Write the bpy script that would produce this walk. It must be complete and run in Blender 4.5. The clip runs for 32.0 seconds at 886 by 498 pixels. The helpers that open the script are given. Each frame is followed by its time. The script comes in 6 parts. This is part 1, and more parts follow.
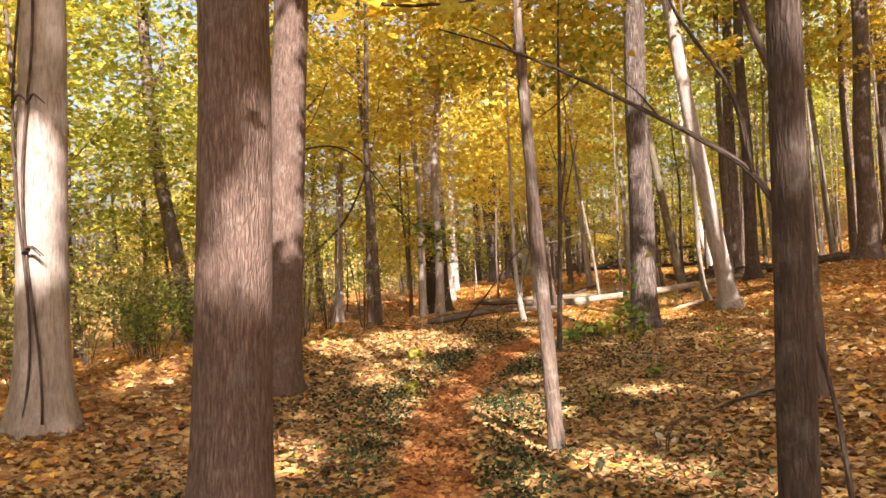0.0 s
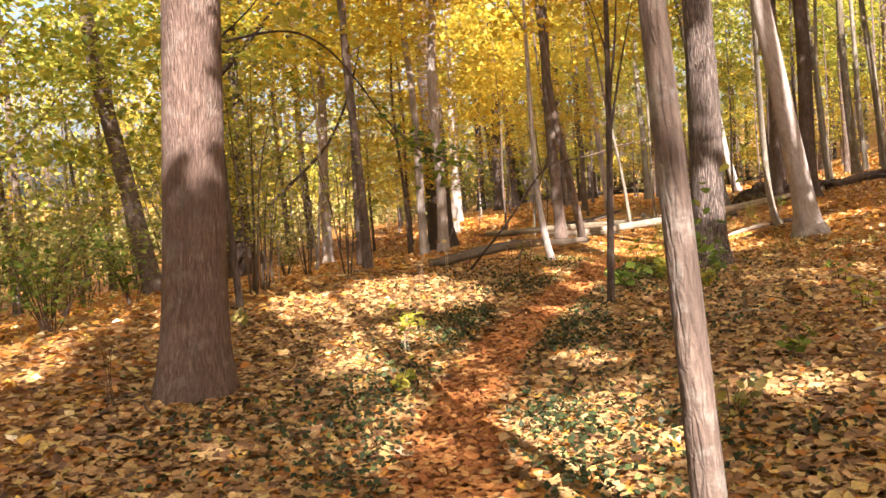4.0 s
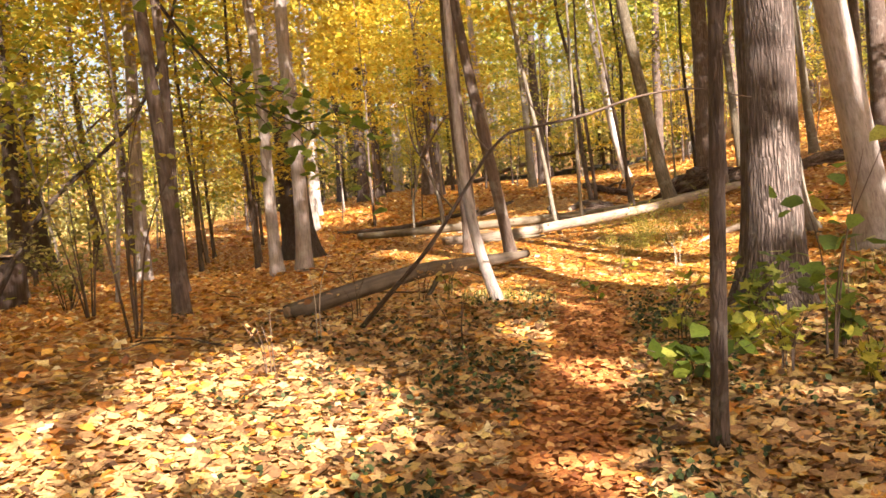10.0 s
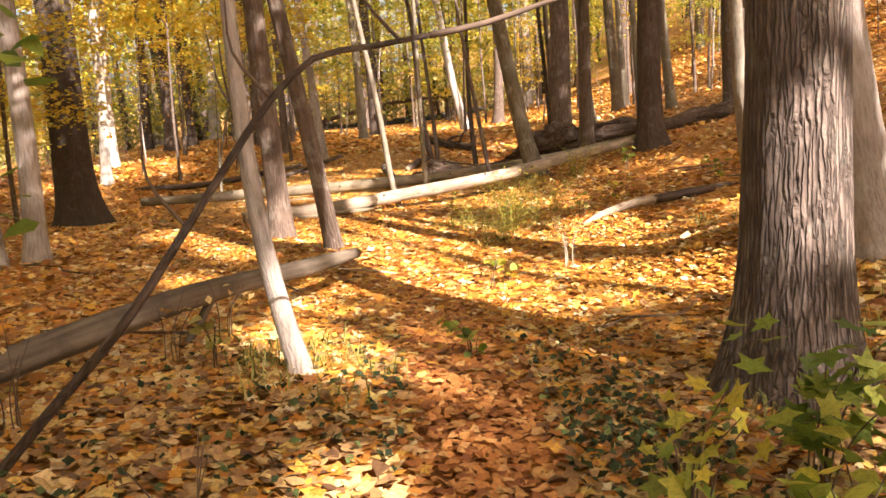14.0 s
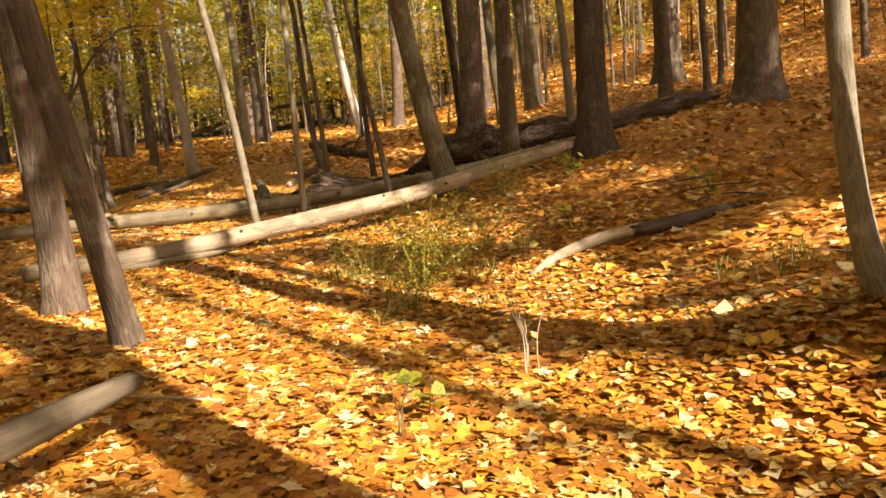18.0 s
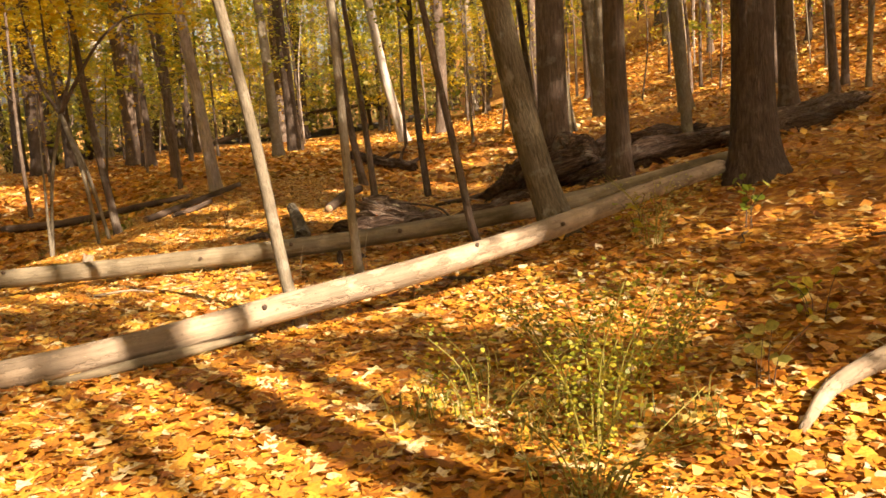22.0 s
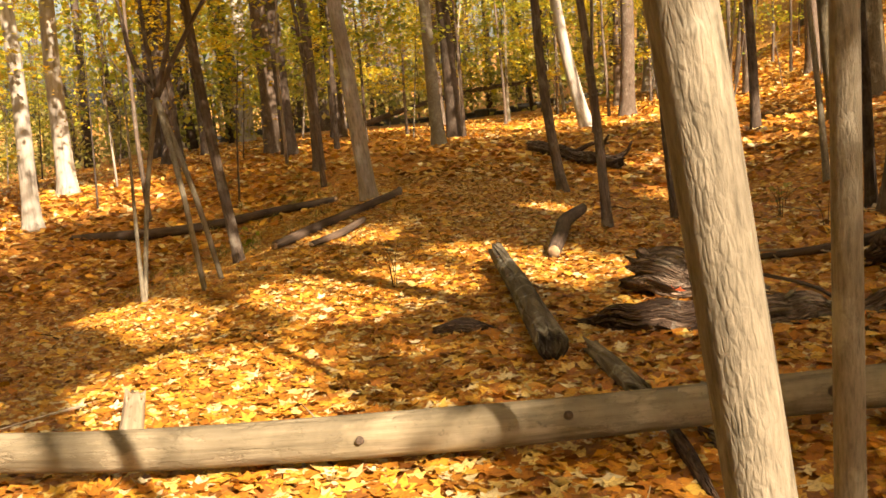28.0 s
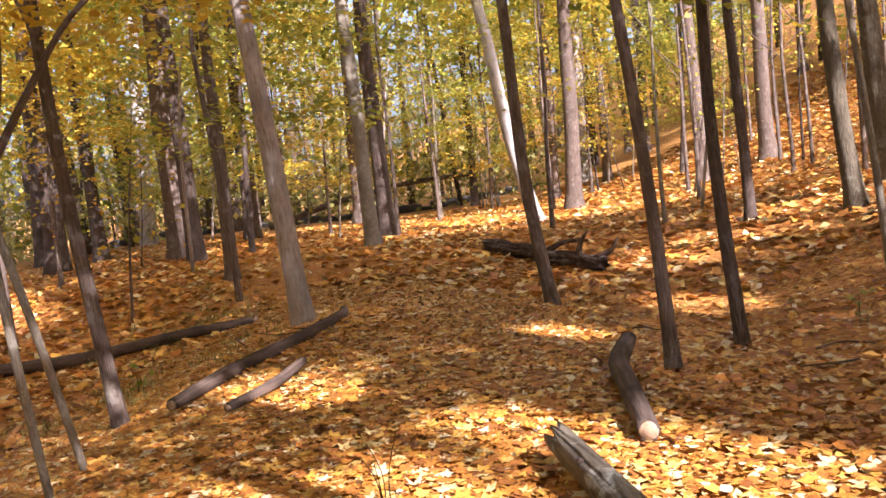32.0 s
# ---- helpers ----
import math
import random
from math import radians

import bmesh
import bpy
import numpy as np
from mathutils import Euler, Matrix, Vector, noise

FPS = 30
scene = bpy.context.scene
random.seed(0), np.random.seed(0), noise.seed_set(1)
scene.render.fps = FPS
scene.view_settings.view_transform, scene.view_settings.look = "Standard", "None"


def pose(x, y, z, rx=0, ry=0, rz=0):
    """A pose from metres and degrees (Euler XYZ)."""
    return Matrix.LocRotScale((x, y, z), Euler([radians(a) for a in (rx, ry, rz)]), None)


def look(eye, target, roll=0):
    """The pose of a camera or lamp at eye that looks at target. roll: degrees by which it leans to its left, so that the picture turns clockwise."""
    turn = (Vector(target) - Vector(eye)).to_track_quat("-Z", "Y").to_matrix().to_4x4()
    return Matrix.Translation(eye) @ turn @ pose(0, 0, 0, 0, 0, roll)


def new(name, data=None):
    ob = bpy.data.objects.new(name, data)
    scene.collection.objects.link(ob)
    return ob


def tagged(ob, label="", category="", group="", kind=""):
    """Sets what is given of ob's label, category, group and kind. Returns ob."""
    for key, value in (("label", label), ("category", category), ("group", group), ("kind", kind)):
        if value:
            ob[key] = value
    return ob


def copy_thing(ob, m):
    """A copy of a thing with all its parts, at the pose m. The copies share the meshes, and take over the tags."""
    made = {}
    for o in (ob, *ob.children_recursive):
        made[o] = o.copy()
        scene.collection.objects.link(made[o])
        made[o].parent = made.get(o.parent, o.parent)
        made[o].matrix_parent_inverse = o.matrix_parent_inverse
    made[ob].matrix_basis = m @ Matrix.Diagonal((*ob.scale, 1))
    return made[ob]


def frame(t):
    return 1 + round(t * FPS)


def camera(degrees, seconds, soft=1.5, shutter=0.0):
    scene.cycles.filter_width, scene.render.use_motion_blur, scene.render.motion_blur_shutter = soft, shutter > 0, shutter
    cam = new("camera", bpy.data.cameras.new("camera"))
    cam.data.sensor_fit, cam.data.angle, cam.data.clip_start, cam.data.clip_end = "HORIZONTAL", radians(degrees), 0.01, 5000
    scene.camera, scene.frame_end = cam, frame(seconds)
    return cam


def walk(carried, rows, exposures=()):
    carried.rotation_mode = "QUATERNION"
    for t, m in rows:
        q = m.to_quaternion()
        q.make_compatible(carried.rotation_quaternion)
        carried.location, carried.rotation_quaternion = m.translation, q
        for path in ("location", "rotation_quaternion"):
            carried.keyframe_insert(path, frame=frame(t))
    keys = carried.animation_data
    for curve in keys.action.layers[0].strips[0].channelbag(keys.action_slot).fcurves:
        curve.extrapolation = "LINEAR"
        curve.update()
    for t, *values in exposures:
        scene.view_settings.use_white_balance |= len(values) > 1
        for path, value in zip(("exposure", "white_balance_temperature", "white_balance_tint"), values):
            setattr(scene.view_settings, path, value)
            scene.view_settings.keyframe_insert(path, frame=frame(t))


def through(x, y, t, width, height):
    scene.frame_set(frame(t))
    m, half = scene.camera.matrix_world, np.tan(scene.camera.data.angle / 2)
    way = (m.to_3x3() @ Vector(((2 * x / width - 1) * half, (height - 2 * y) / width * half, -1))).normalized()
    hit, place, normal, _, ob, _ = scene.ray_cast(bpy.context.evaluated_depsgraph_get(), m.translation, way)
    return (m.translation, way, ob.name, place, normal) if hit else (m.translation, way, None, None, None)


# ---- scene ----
cam = camera(51.7, 32.0, soft=1.6)
METRES, EYE, TILT, LEAN, TURN = 29.4, 1.5, 0.0, 0.0, 10.9
ROWS = [
    (0.0, 0.0, 0.0, 0.0, 0.01, 0.27, 1.52),
    (0.5, 0.0017, 0.0162, -0.0006, 0.34, -0.29, 1.79),
    (1.0, 0.0031, 0.0319, -0.0008, 1.29, -0.68, 2.1),
    (1.5, 0.0012, 0.0481, -0.0013, 1.94, -0.94, 2.19),
    (2.0, 0.0004, 0.0638, -0.002, 2.01, -1.36, 2.35),
    (2.5, -0.0002, 0.0813, -0.0024, 1.82, -1.77, 2.43),
    (3.0, -0.0015, 0.0999, -0.0034, 1.03, -2.31, 2.6),
    (3.5, -0.0004, 0.118, -0.004, 0.3, -3.17, 2.91),
    (4.0, -0.0012, 0.1345, -0.0042, 0.05, -4.09, 3.22),
    (4.5, -0.0033, 0.1513, -0.0038, -0.02, -4.8, 3.29),
    (6.5, -0.0046, 0.2183, -0.0032, 0.05, -5.31, 4.03),
    (7.0, -0.0059, 0.2358, -0.0036, 0.02, -5.17, 3.97),
    (7.5, -0.0067, 0.2536, -0.0043, -0.09, -4.87, 3.94),
    (8.0, -0.0068, 0.2711, -0.0043, -0.69, -4.7, 4.03),
    (8.5, -0.0078, 0.2887, -0.0042, -2.37, -4.84, 4.1),
    (9.0, -0.0062, 0.3069, -0.0045, -3.9, -5.01, 4.1),
    (9.5, -0.0049, 0.3253, -0.005, -5.75, -5.08, 3.9),
    (10.0, -0.0044, 0.3414, -0.0044, -9.07, -5.4, 3.69),
    (10.5, -0.0017, 0.359, -0.0048, -12.02, -5.78, 3.39),
    (11.0, 0.0, 0.3757, -0.0051, -14.09, -7.02, 2.83),
    (11.5, 0.0025, 0.3901, -0.0049, -16.21, -8.81, 2.28),
    (12.0, 0.0074, 0.4055, -0.0046, -17.89, -9.62, 2.23),
    (12.5, 0.0111, 0.4204, -0.0044, -18.81, -9.3, 2.25),
    (13.0, 0.0148, 0.4343, -0.0042, -19.22, -8.96, 2.17),
    (13.5, 0.0213, 0.4501, -0.0034, -19.25, -9.04, 2.29),
    (15.5, 0.0439, 0.5103, -0.0033, -22.59, -9.84, 2.0),
    (16.0, 0.05, 0.5247, -0.0038, -24.03, -9.66, 1.95),
    (16.5, 0.058, 0.5386, -0.0045, -25.34, -9.63, 2.34),
    (17.0, 0.0645, 0.5528, -0.0062, -25.93, -9.51, 2.87),
    (17.5, 0.0698, 0.5662, -0.0078, -25.99, -9.39, 3.16),
    (18.0, 0.0745, 0.5777, -0.0069, -25.84, -9.33, 3.24),
    (18.5, 0.0776, 0.5891, -0.005, -26.17, -8.66, 3.12),
    (19.0, 0.0814, 0.6002, -0.0037, -26.61, -7.32, 3.12),
    (19.5, 0.0868, 0.6116, -0.0036, -26.64, -6.44, 3.19),
    (20.0, 0.0906, 0.6252, -0.0045, -26.65, -6.36, 3.06),
    (20.5, 0.0943, 0.6401, -0.0054, -26.59, -6.71, 3.01),
    (21.0, 0.0978, 0.6547, -0.0059, -26.01, -7.57, 2.98),
    (21.5, 0.1, 0.6711, -0.0063, -24.88, -8.36, 3.1),
    (22.0, 0.1024, 0.6865, -0.0063, -23.91, -8.91, 3.23),
    (22.5, 0.1069, 0.7019, -0.0055, -23.31, -9.29, 3.39),
    (23.0, 0.1101, 0.7164, -0.0052, -23.33, -9.14, 3.57),
    (23.5, 0.1135, 0.7317, -0.0046, -23.81, -9.31, 4.19),
    (24.0, 0.1173, 0.7473, -0.0043, -23.93, -10.41, 4.78),
    (24.5, 0.1204, 0.7635, -0.004, -23.92, -11.86, 4.61),
    (26.5, 0.1292, 0.8144, -0.0042, -19.61, -11.61, 2.36),
    (27.0, 0.1293, 0.8304, -0.0043, -17.64, -10.83, 2.93),
    (27.5, 0.1281, 0.8456, -0.0037, -16.02, -10.21, 3.29),
    (28.0, 0.1281, 0.8608, -0.0033, -15.21, -9.78, 3.46),
    (28.5, 0.1279, 0.8731, -0.0032, -15.14, -9.04, 3.66),
    (29.0, 0.1275, 0.886, -0.0029, -16.48, -7.82, 4.24),
    (29.5, 0.1288, 0.8989, -0.0033, -18.89, -7.12, 4.84),
    (30.0, 0.1309, 0.9116, -0.0037, -20.37, -6.59, 5.0),
    (30.5, 0.132, 0.9276, -0.0047, -20.65, -5.61, 4.64),
    (31.0, 0.1343, 0.9428, -0.0055, -20.62, -4.8, 4.45),
    (31.5, 0.1385, 0.9587, -0.0054, -20.54, -4.37, 4.43),
    (32.0, 0.1409, 0.9761, -0.0059, -20.82, -4.16, 4.41),
]

EXPOSURES = [(0.0, 1.83, 6500, 24), (4.0, 2.0, 6400, 24), (9.0, 2.05, 6600, 24), (13.0, 2.16, 6900, 25), (15.5, 1.85, 6300, 22), (16.2, 1.75, 6200, 22), (17.0, 1.51, 6200, 12), (17.8, 1.44, 7700, 15), (22.0, 1.54, 8600, 22), (23.6, 1.6, 8700, 24), (24.1, 1.62, 7900, 13), (24.6, 1.6, 7500, 15), (27.0, 1.6, 8000, 17), (28.0, 1.65, 8700, 18), (29.3, 1.81, 8600, 18), (30.0, 2.0, 7300, 10), (30.6, 2.15, 5300, 10), (31.0, 2.13, 5000, 10), (32.0, 1.91, 5800, 30)]
walk(cam, [(t, pose(0, 0, EYE, TILT, LEAN, TURN) @ pose(METRES * x, METRES * y, METRES * z, 90 + pitch, roll, yaw)) for t, x, y, z, yaw, pitch, roll in ROWS], EXPOSURES)

# ---- sky and sun ----
SUN_AZ, SUN_EL = -65.0, 37.0          # the sun stands behind the walker, to the right
world = bpy.data.worlds.new("world")
scene.world = world
world.use_nodes = True
wn = world.node_tree
sky = wn.nodes.new("ShaderNodeTexSky")
sky.sky_type, sky.sun_disc = "NISHITA", False
sky.sun_elevation, sky.sun_rotation = radians(SUN_EL), radians(90 - SUN_AZ)
sky.dust_density = 5.0
background = wn.nodes["Background"]
background.inputs["Strength"].default_value = 0.085
wn.links.new(sky.outputs["Color"], background.inputs["Color"])
sun = new("sun", bpy.data.lights.new("sun", "SUN"))
sun.data.energy, sun.data.angle, sun.data.color = 5.0, radians(0.6), (1.0, 0.92, 0.8)
to_sun = Vector((math.cos(radians(SUN_AZ)) * math.cos(radians(SUN_EL)), math.sin(radians(SUN_AZ)) * math.cos(radians(SUN_EL)), math.sin(radians(SUN_EL))))
sun.matrix_world = look(to_sun * 50, (0, 0, 0))

rng = np.random.default_rng(7)


# ---- materials ----
class Nodes:
    """A small helper round one node material."""

    def __init__(self, name, roughness=0.85):
        self.mat = bpy.data.materials.new(name)
        self.mat.use_nodes = True
        self.tree = self.mat.node_tree
        self.bsdf = self.tree.nodes["Principled BSDF"]
        self.bsdf.inputs["Roughness"].default_value = roughness
        self.bsdf.inputs["Specular IOR Level"].default_value = 0.25

    def node(self, kind, **sockets):
        made = self.tree.nodes.new(kind)
        for key, value in sockets.items():
            self.put(made.inputs[key], value)
        return made

    def put(self, socket, value):
        if isinstance(value, bpy.types.NodeSocket):
            self.tree.links.new(value, socket)
        else:
            socket.default_value = value

    def coords(self, scale=(1, 1, 1), kind="Object"):
        if kind == "grain":
            at = self.node("ShaderNodeAttribute")
            at.attribute_name, kind = "grain", "Vector"
        else:
            at = self.node("ShaderNodeTexCoord")
        mapping = self.node("ShaderNodeMapping", Vector=at.outputs[kind])
        mapping.inputs["Scale"].default_value = scale
        return mapping.outputs["Vector"]

    def noise(self, vector, scale, detail=4.0, rough=0.6):
        return self.node("ShaderNodeTexNoise", Vector=vector, Scale=scale, Detail=detail, Roughness=rough).outputs["Fac"]

    def ramp(self, factor, stops, interpolation="LINEAR"):
        made = self.node("ShaderNodeValToRGB", Fac=factor)
        made.color_ramp.interpolation = interpolation
        while len(made.color_ramp.elements) < len(stops):
            made.color_ramp.elements.new(0.5)
        for element, (place, colour) in zip(made.color_ramp.elements, stops):
            element.position, element.color = place, (*colour, 1)
        return made.outputs["Color"]

    def mix(self, factor, a, b, blend="MIX"):
        made = self.tree.nodes.new("ShaderNodeMix")
        made.data_type, made.blend_type = "RGBA", blend
        self.put(made.inputs[0], factor)
        for socket, value in ((made.inputs[6], a), (made.inputs[7], b)):
            self.put(socket, (*value, 1) if isinstance(value, tuple) and len(value) == 3 else value)
        return made.outputs[2]

    def maths(self, operation, a, b=0.0):
        made = self.tree.nodes.new("ShaderNodeMath")
        made.operation = operation
        self.put(made.inputs[0], a), self.put(made.inputs[1], b)
        return made.outputs[0]

    def bump(self, height, strength=0.5, distance=0.01):
        made = self.node("ShaderNodeBump", Height=height, Strength=strength, Distance=distance)
        self.tree.links.new(made.outputs["Normal"], self.bsdf.inputs["Normal"])

    def colour(self, value):
        self.put(self.bsdf.inputs["Base Color"], value)


def bark_material(name, dark, mid, light, furrow=26.0, depth=0.012, lichen=0.0, crack=0.3, cut=0.25):
    m = Nodes(name, 0.9)
    plain = m.coords((1, 1, 1), "grain")
    wobble = m.node("ShaderNodeTexNoise", Vector=plain, Scale=14.0, Detail=3.0)
    bent = m.mix(0.018, plain, wobble.outputs["Color"])
    stretch = m.node("ShaderNodeMapping", Vector=bent)
    stretch.inputs["Scale"].default_value = (1, 1, crack)
    long = m.node("ShaderNodeMapping", Vector=plain)
    long.inputs["Scale"].default_value = (1, 1, 0.16)
    cells = m.node("ShaderNodeTexVoronoi", Vector=stretch.outputs[0], Scale=furrow)
    cells.feature = "DISTANCE_TO_EDGE"
    plate = m.ramp(cells.outputs["Distance"], [(0.02, (0, 0, 0)), (0.22, (1, 1, 1))])
    ridges = m.noise(long.outputs[0], furrow * 0.8, 6, 0.62)
    patches = m.noise(plain, 2.3, 4, 0.6)
    fine = m.noise(plain, 90.0, 3, 0.6)
    base = m.ramp(ridges, [(0.3, dark), (0.48, mid), (0.7, light)])
    base = m.mix(m.maths("MULTIPLY", m.maths("SUBTRACT", 1.0, plate), cut), base, tuple(0.6 * v for v in dark))
    info = m.node("ShaderNodeObjectInfo").outputs["Random"]
    tint = m.mix(m.maths("MULTIPLY", info, 0.3), base, dark)
    stained = m.mix(m.ramp(patches, [(0.42, (0, 0, 0)), (0.68, (0.6, 0.6, 0.6))]), tint, tuple(0.55 * v for v in mid))
    if lichen:
        spots = m.ramp(m.noise(plain, 5.5, 5, 0.65), [(0.55, (0, 0, 0)), (0.64, (lichen,) * 3)])
        stained = m.mix(spots, stained, (0.42, 0.43, 0.37))
    m.colour(stained)
    m.bump(m.maths("ADD", m.maths("ADD", m.maths("MULTIPLY", plate, 2 * cut), ridges), m.maths("MULTIPLY", fine, 0.35)), 1.0, depth)
    return m.mat


BARK = {
    "smooth": bark_material("smooth_brown_bark", (0.07, 0.047, 0.036), (0.2, 0.138, 0.108), (0.32, 0.235, 0.188), 66, 0.008, 0.12, 0.13, 0.4),
    "furrowed": bark_material("furrowed_grey_bark", (0.045, 0.034, 0.028), (0.19, 0.148, 0.122), (0.34, 0.28, 0.235), 42, 0.018, 0.15, 0.09, 0.6),
    "dark": bark_material("dark_bark", (0.034, 0.025, 0.02), (0.095, 0.069, 0.053), (0.165, 0.124, 0.098), 50, 0.008, 0.1, 0.14, 0.35),
    "olive": bark_material("ridged_olive_bark", (0.06, 0.05, 0.032), (0.2, 0.168, 0.112), (0.3, 0.255, 0.18), 60, 0.009, 0.3, 0.1, 0.45),
    "brown": bark_material("brown_bark", (0.055, 0.04, 0.03), (0.14, 0.103, 0.08), (0.23, 0.178, 0.14), 40, 0.01, 0.2, 0.14, 0.2),
    "pale": bark_material("pale_grey_bark", (0.15, 0.125, 0.105), (0.36, 0.31, 0.27), (0.5, 0.44, 0.39), 50, 0.007, 0.3, 0.18, 0.12),
    "tan": bark_material("pale_tan_bark", (0.085, 0.075, 0.054), (0.22, 0.192, 0.143), (0.33, 0.292, 0.225), 130, 0.004, 0.3, 0.26, 0.1),
    "birch": bark_material("white_birch_bark", (0.1, 0.09, 0.08), (0.5, 0.46, 0.41), (0.64, 0.6, 0.54), 14, 0.004, 0.2, 1.2, 0.1),
}


def wood_material(name, dark, mid, light, grain=40.0, flake=0.0):
    m = Nodes(name, 0.85)
    along = m.coords((1, 1, 0.06), "grain")
    plain = m.coords((1, 1, 1), "grain")
    streak = m.noise(along, grain, 5, 0.6)
    blot = m.noise(plain, 3.0, 4, 0.65)
    base = m.mix(m.ramp(blot, [(0.45, (0, 0, 0)), (0.7, (0.8, 0.8, 0.8))]), m.ramp(streak, [(0.22, dark), (0.5, mid), (0.8, light)]), dark)
    height = m.maths("ADD", streak, m.maths("MULTIPLY", blot, 0.4))
    if flake:
        long = m.coords((1, 1, 0.35), "grain")
        left = m.ramp(m.noise(long, 7.0, 6, 0.7), [(0.5, (0, 0, 0)), (0.54, (flake,) * 3)])
        scar = m.ramp(m.noise(plain, 26.0, 4, 0.7), [(0.6, (0, 0, 0)), (0.68, (flake,) * 3)])
        base = m.mix(left, base, tuple(0.45 * v for v in mid))
        base = m.mix(scar, base, tuple(0.7 * v for v in dark))
        height = m.maths("ADD", height, m.maths("MULTIPLY", left, 0.9))
    m.colour(base)
    m.bump(height, 0.8, 0.012)
    return m.mat


LOG_PALE = wood_material("bare_weathered_log", (0.17, 0.13, 0.09), (0.37, 0.3, 0.22), (0.47, 0.4, 0.31), 30, 0.6)
LOG_GREY = wood_material("grey_log", (0.1, 0.083, 0.052), (0.25, 0.213, 0.147), (0.34, 0.295, 0.215), 30, 0.4)
LOG_MOSSY = wood_material("mossy_grey_log", (0.04, 0.031, 0.022), (0.125, 0.1, 0.072), (0.22, 0.182, 0.135), 18)
LOG_DARK = wood_material("dark_damp_log", (0.03, 0.022, 0.017), (0.085, 0.06, 0.045), (0.16, 0.115, 0.085))
ROTTEN = bark_material("rotten_wood", (0.06, 0.04, 0.029), (0.23, 0.16, 0.118), (0.46, 0.365, 0.28), 70, 0.014, 0.3, 0.05, 0.6)
ROTTEN_DARK = bark_material("dark_rotten_wood", (0.03, 0.019, 0.014), (0.14, 0.088, 0.062), (0.32, 0.225, 0.165), 70, 0.014, 0.22, 0.05, 0.6)
TWIG = wood_material("dead_twig", (0.05, 0.035, 0.026), (0.12, 0.085, 0.06), (0.2, 0.15, 0.11))
TWIG_PALE = wood_material("pale_twig", (0.2, 0.16, 0.12), (0.42, 0.36, 0.28), (0.55, 0.48, 0.38))
FLAKING = bark_material("flaking_log", (0.05, 0.042, 0.03), (0.17, 0.142, 0.1), (0.36, 0.32, 0.25), 14, 0.016, 0.55, 0.12, 0.4)
END_GRAIN = wood_material("end_grain", (0.14, 0.09, 0.055), (0.3, 0.21, 0.13), (0.42, 0.31, 0.2), 12)
STONE = bark_material("mossy_stone", (0.025, 0.024, 0.022), (0.07, 0.066, 0.06), (0.13, 0.125, 0.11), 6, 0.03, 0.25)


def leaf_material(name, stops, through=0.45, gloss=0.5, patch=None):
    m = Nodes(name, gloss)
    m.bsdf.inputs["Specular IOR Level"].default_value = 0.45
    geo = m.node("ShaderNodeNewGeometry")
    tone = m.ramp(geo.outputs["Random Per Island"], stops)
    spot = m.noise(m.coords(), 60.0, 4, 0.65)
    tone = m.mix(m.ramp(spot, [(0.46, (0, 0, 0)), (0.66, (0.5, 0.5, 0.5))]), tone, tuple(0.5 * v for v in stops[0][1]))
    if patch:
        zone = m.noise(m.coords(), patch[0], 2, 0.5)
        tone = m.mix(m.ramp(zone, [(0.46, (0, 0, 0)), (0.6, (0.75, 0.75, 0.75))]), tone, patch[1])
    m.colour(tone)
    if through:
        glow = m.node("ShaderNodeBsdfTranslucent", Color=tone)
        both = m.node("ShaderNodeMixShader", Fac=through)
        m.tree.links.new(m.bsdf.outputs[0], both.inputs[1])
        m.tree.links.new(glow.outputs[0], both.inputs[2])
        m.tree.links.new(both.outputs[0], m.tree.nodes["Material Output"].inputs["Surface"])
    return m.mat


GOLD = leaf_material("golden_maple_leaves", [(0.0, (0.52, 0.31, 0.022)), (0.3, (0.68, 0.48, 0.04)), (0.65, (0.73, 0.58, 0.065)), (1.0, (0.62, 0.6, 0.1))], 0.5)
LIME = leaf_material("yellow_green_leaves", [(0.0, (0.17, 0.24, 0.03)), (0.4, (0.38, 0.4, 0.055)), (0.75, (0.55, 0.5, 0.07)), (1.0, (0.62, 0.49, 0.06))], 0.5)
GREEN = leaf_material("green_shrub_leaves", [(0.0, (0.08, 0.14, 0.02)), (0.5, (0.18, 0.27, 0.035)), (0.85, (0.33, 0.4, 0.06)), (1.0, (0.46, 0.46, 0.09))], 0.45)
OLIVE = leaf_material("olive_thicket_leaves", [(0.0, (0.13, 0.14, 0.03)), (0.5, (0.33, 0.31, 0.07)), (1.0, (0.6, 0.52, 0.2))], 0.4)
LITTER = leaf_material("fallen_golden_leaves", [(0.0, (0.25, 0.09, 0.024)), (0.2, (0.43, 0.165, 0.03)), (0.44, (0.57, 0.24, 0.036)), (0.62, (0.66, 0.33, 0.05)), (0.76, (0.74, 0.46, 0.08)), (0.88, (0.78, 0.6, 0.24)), (1.0, (0.8, 0.7, 0.46))], 0.15, 0.4)
TAN_LITTER = leaf_material("fallen_tan_leaves", [(0.0, (0.09, 0.045, 0.022)), (0.25, (0.29, 0.155, 0.065)), (0.6, (0.52, 0.32, 0.13)), (0.85, (0.62, 0.43, 0.19)), (1.0, (0.66, 0.5, 0.14))], 0.1, 0.55)
RUST = leaf_material("trodden_rust_leaves", [(0.0, (0.24, 0.08, 0.028)), (0.35, (0.47, 0.18, 0.045)), (0.75, (0.6, 0.28, 0.08)), (1.0, (0.7, 0.42, 0.16))], 0.08, 0.6)
PALE_LEAF = leaf_material("pale_whitish_leaves", [(0.0, (0.5, 0.5, 0.36)), (1.0, (0.72, 0.7, 0.58))], 0.3)
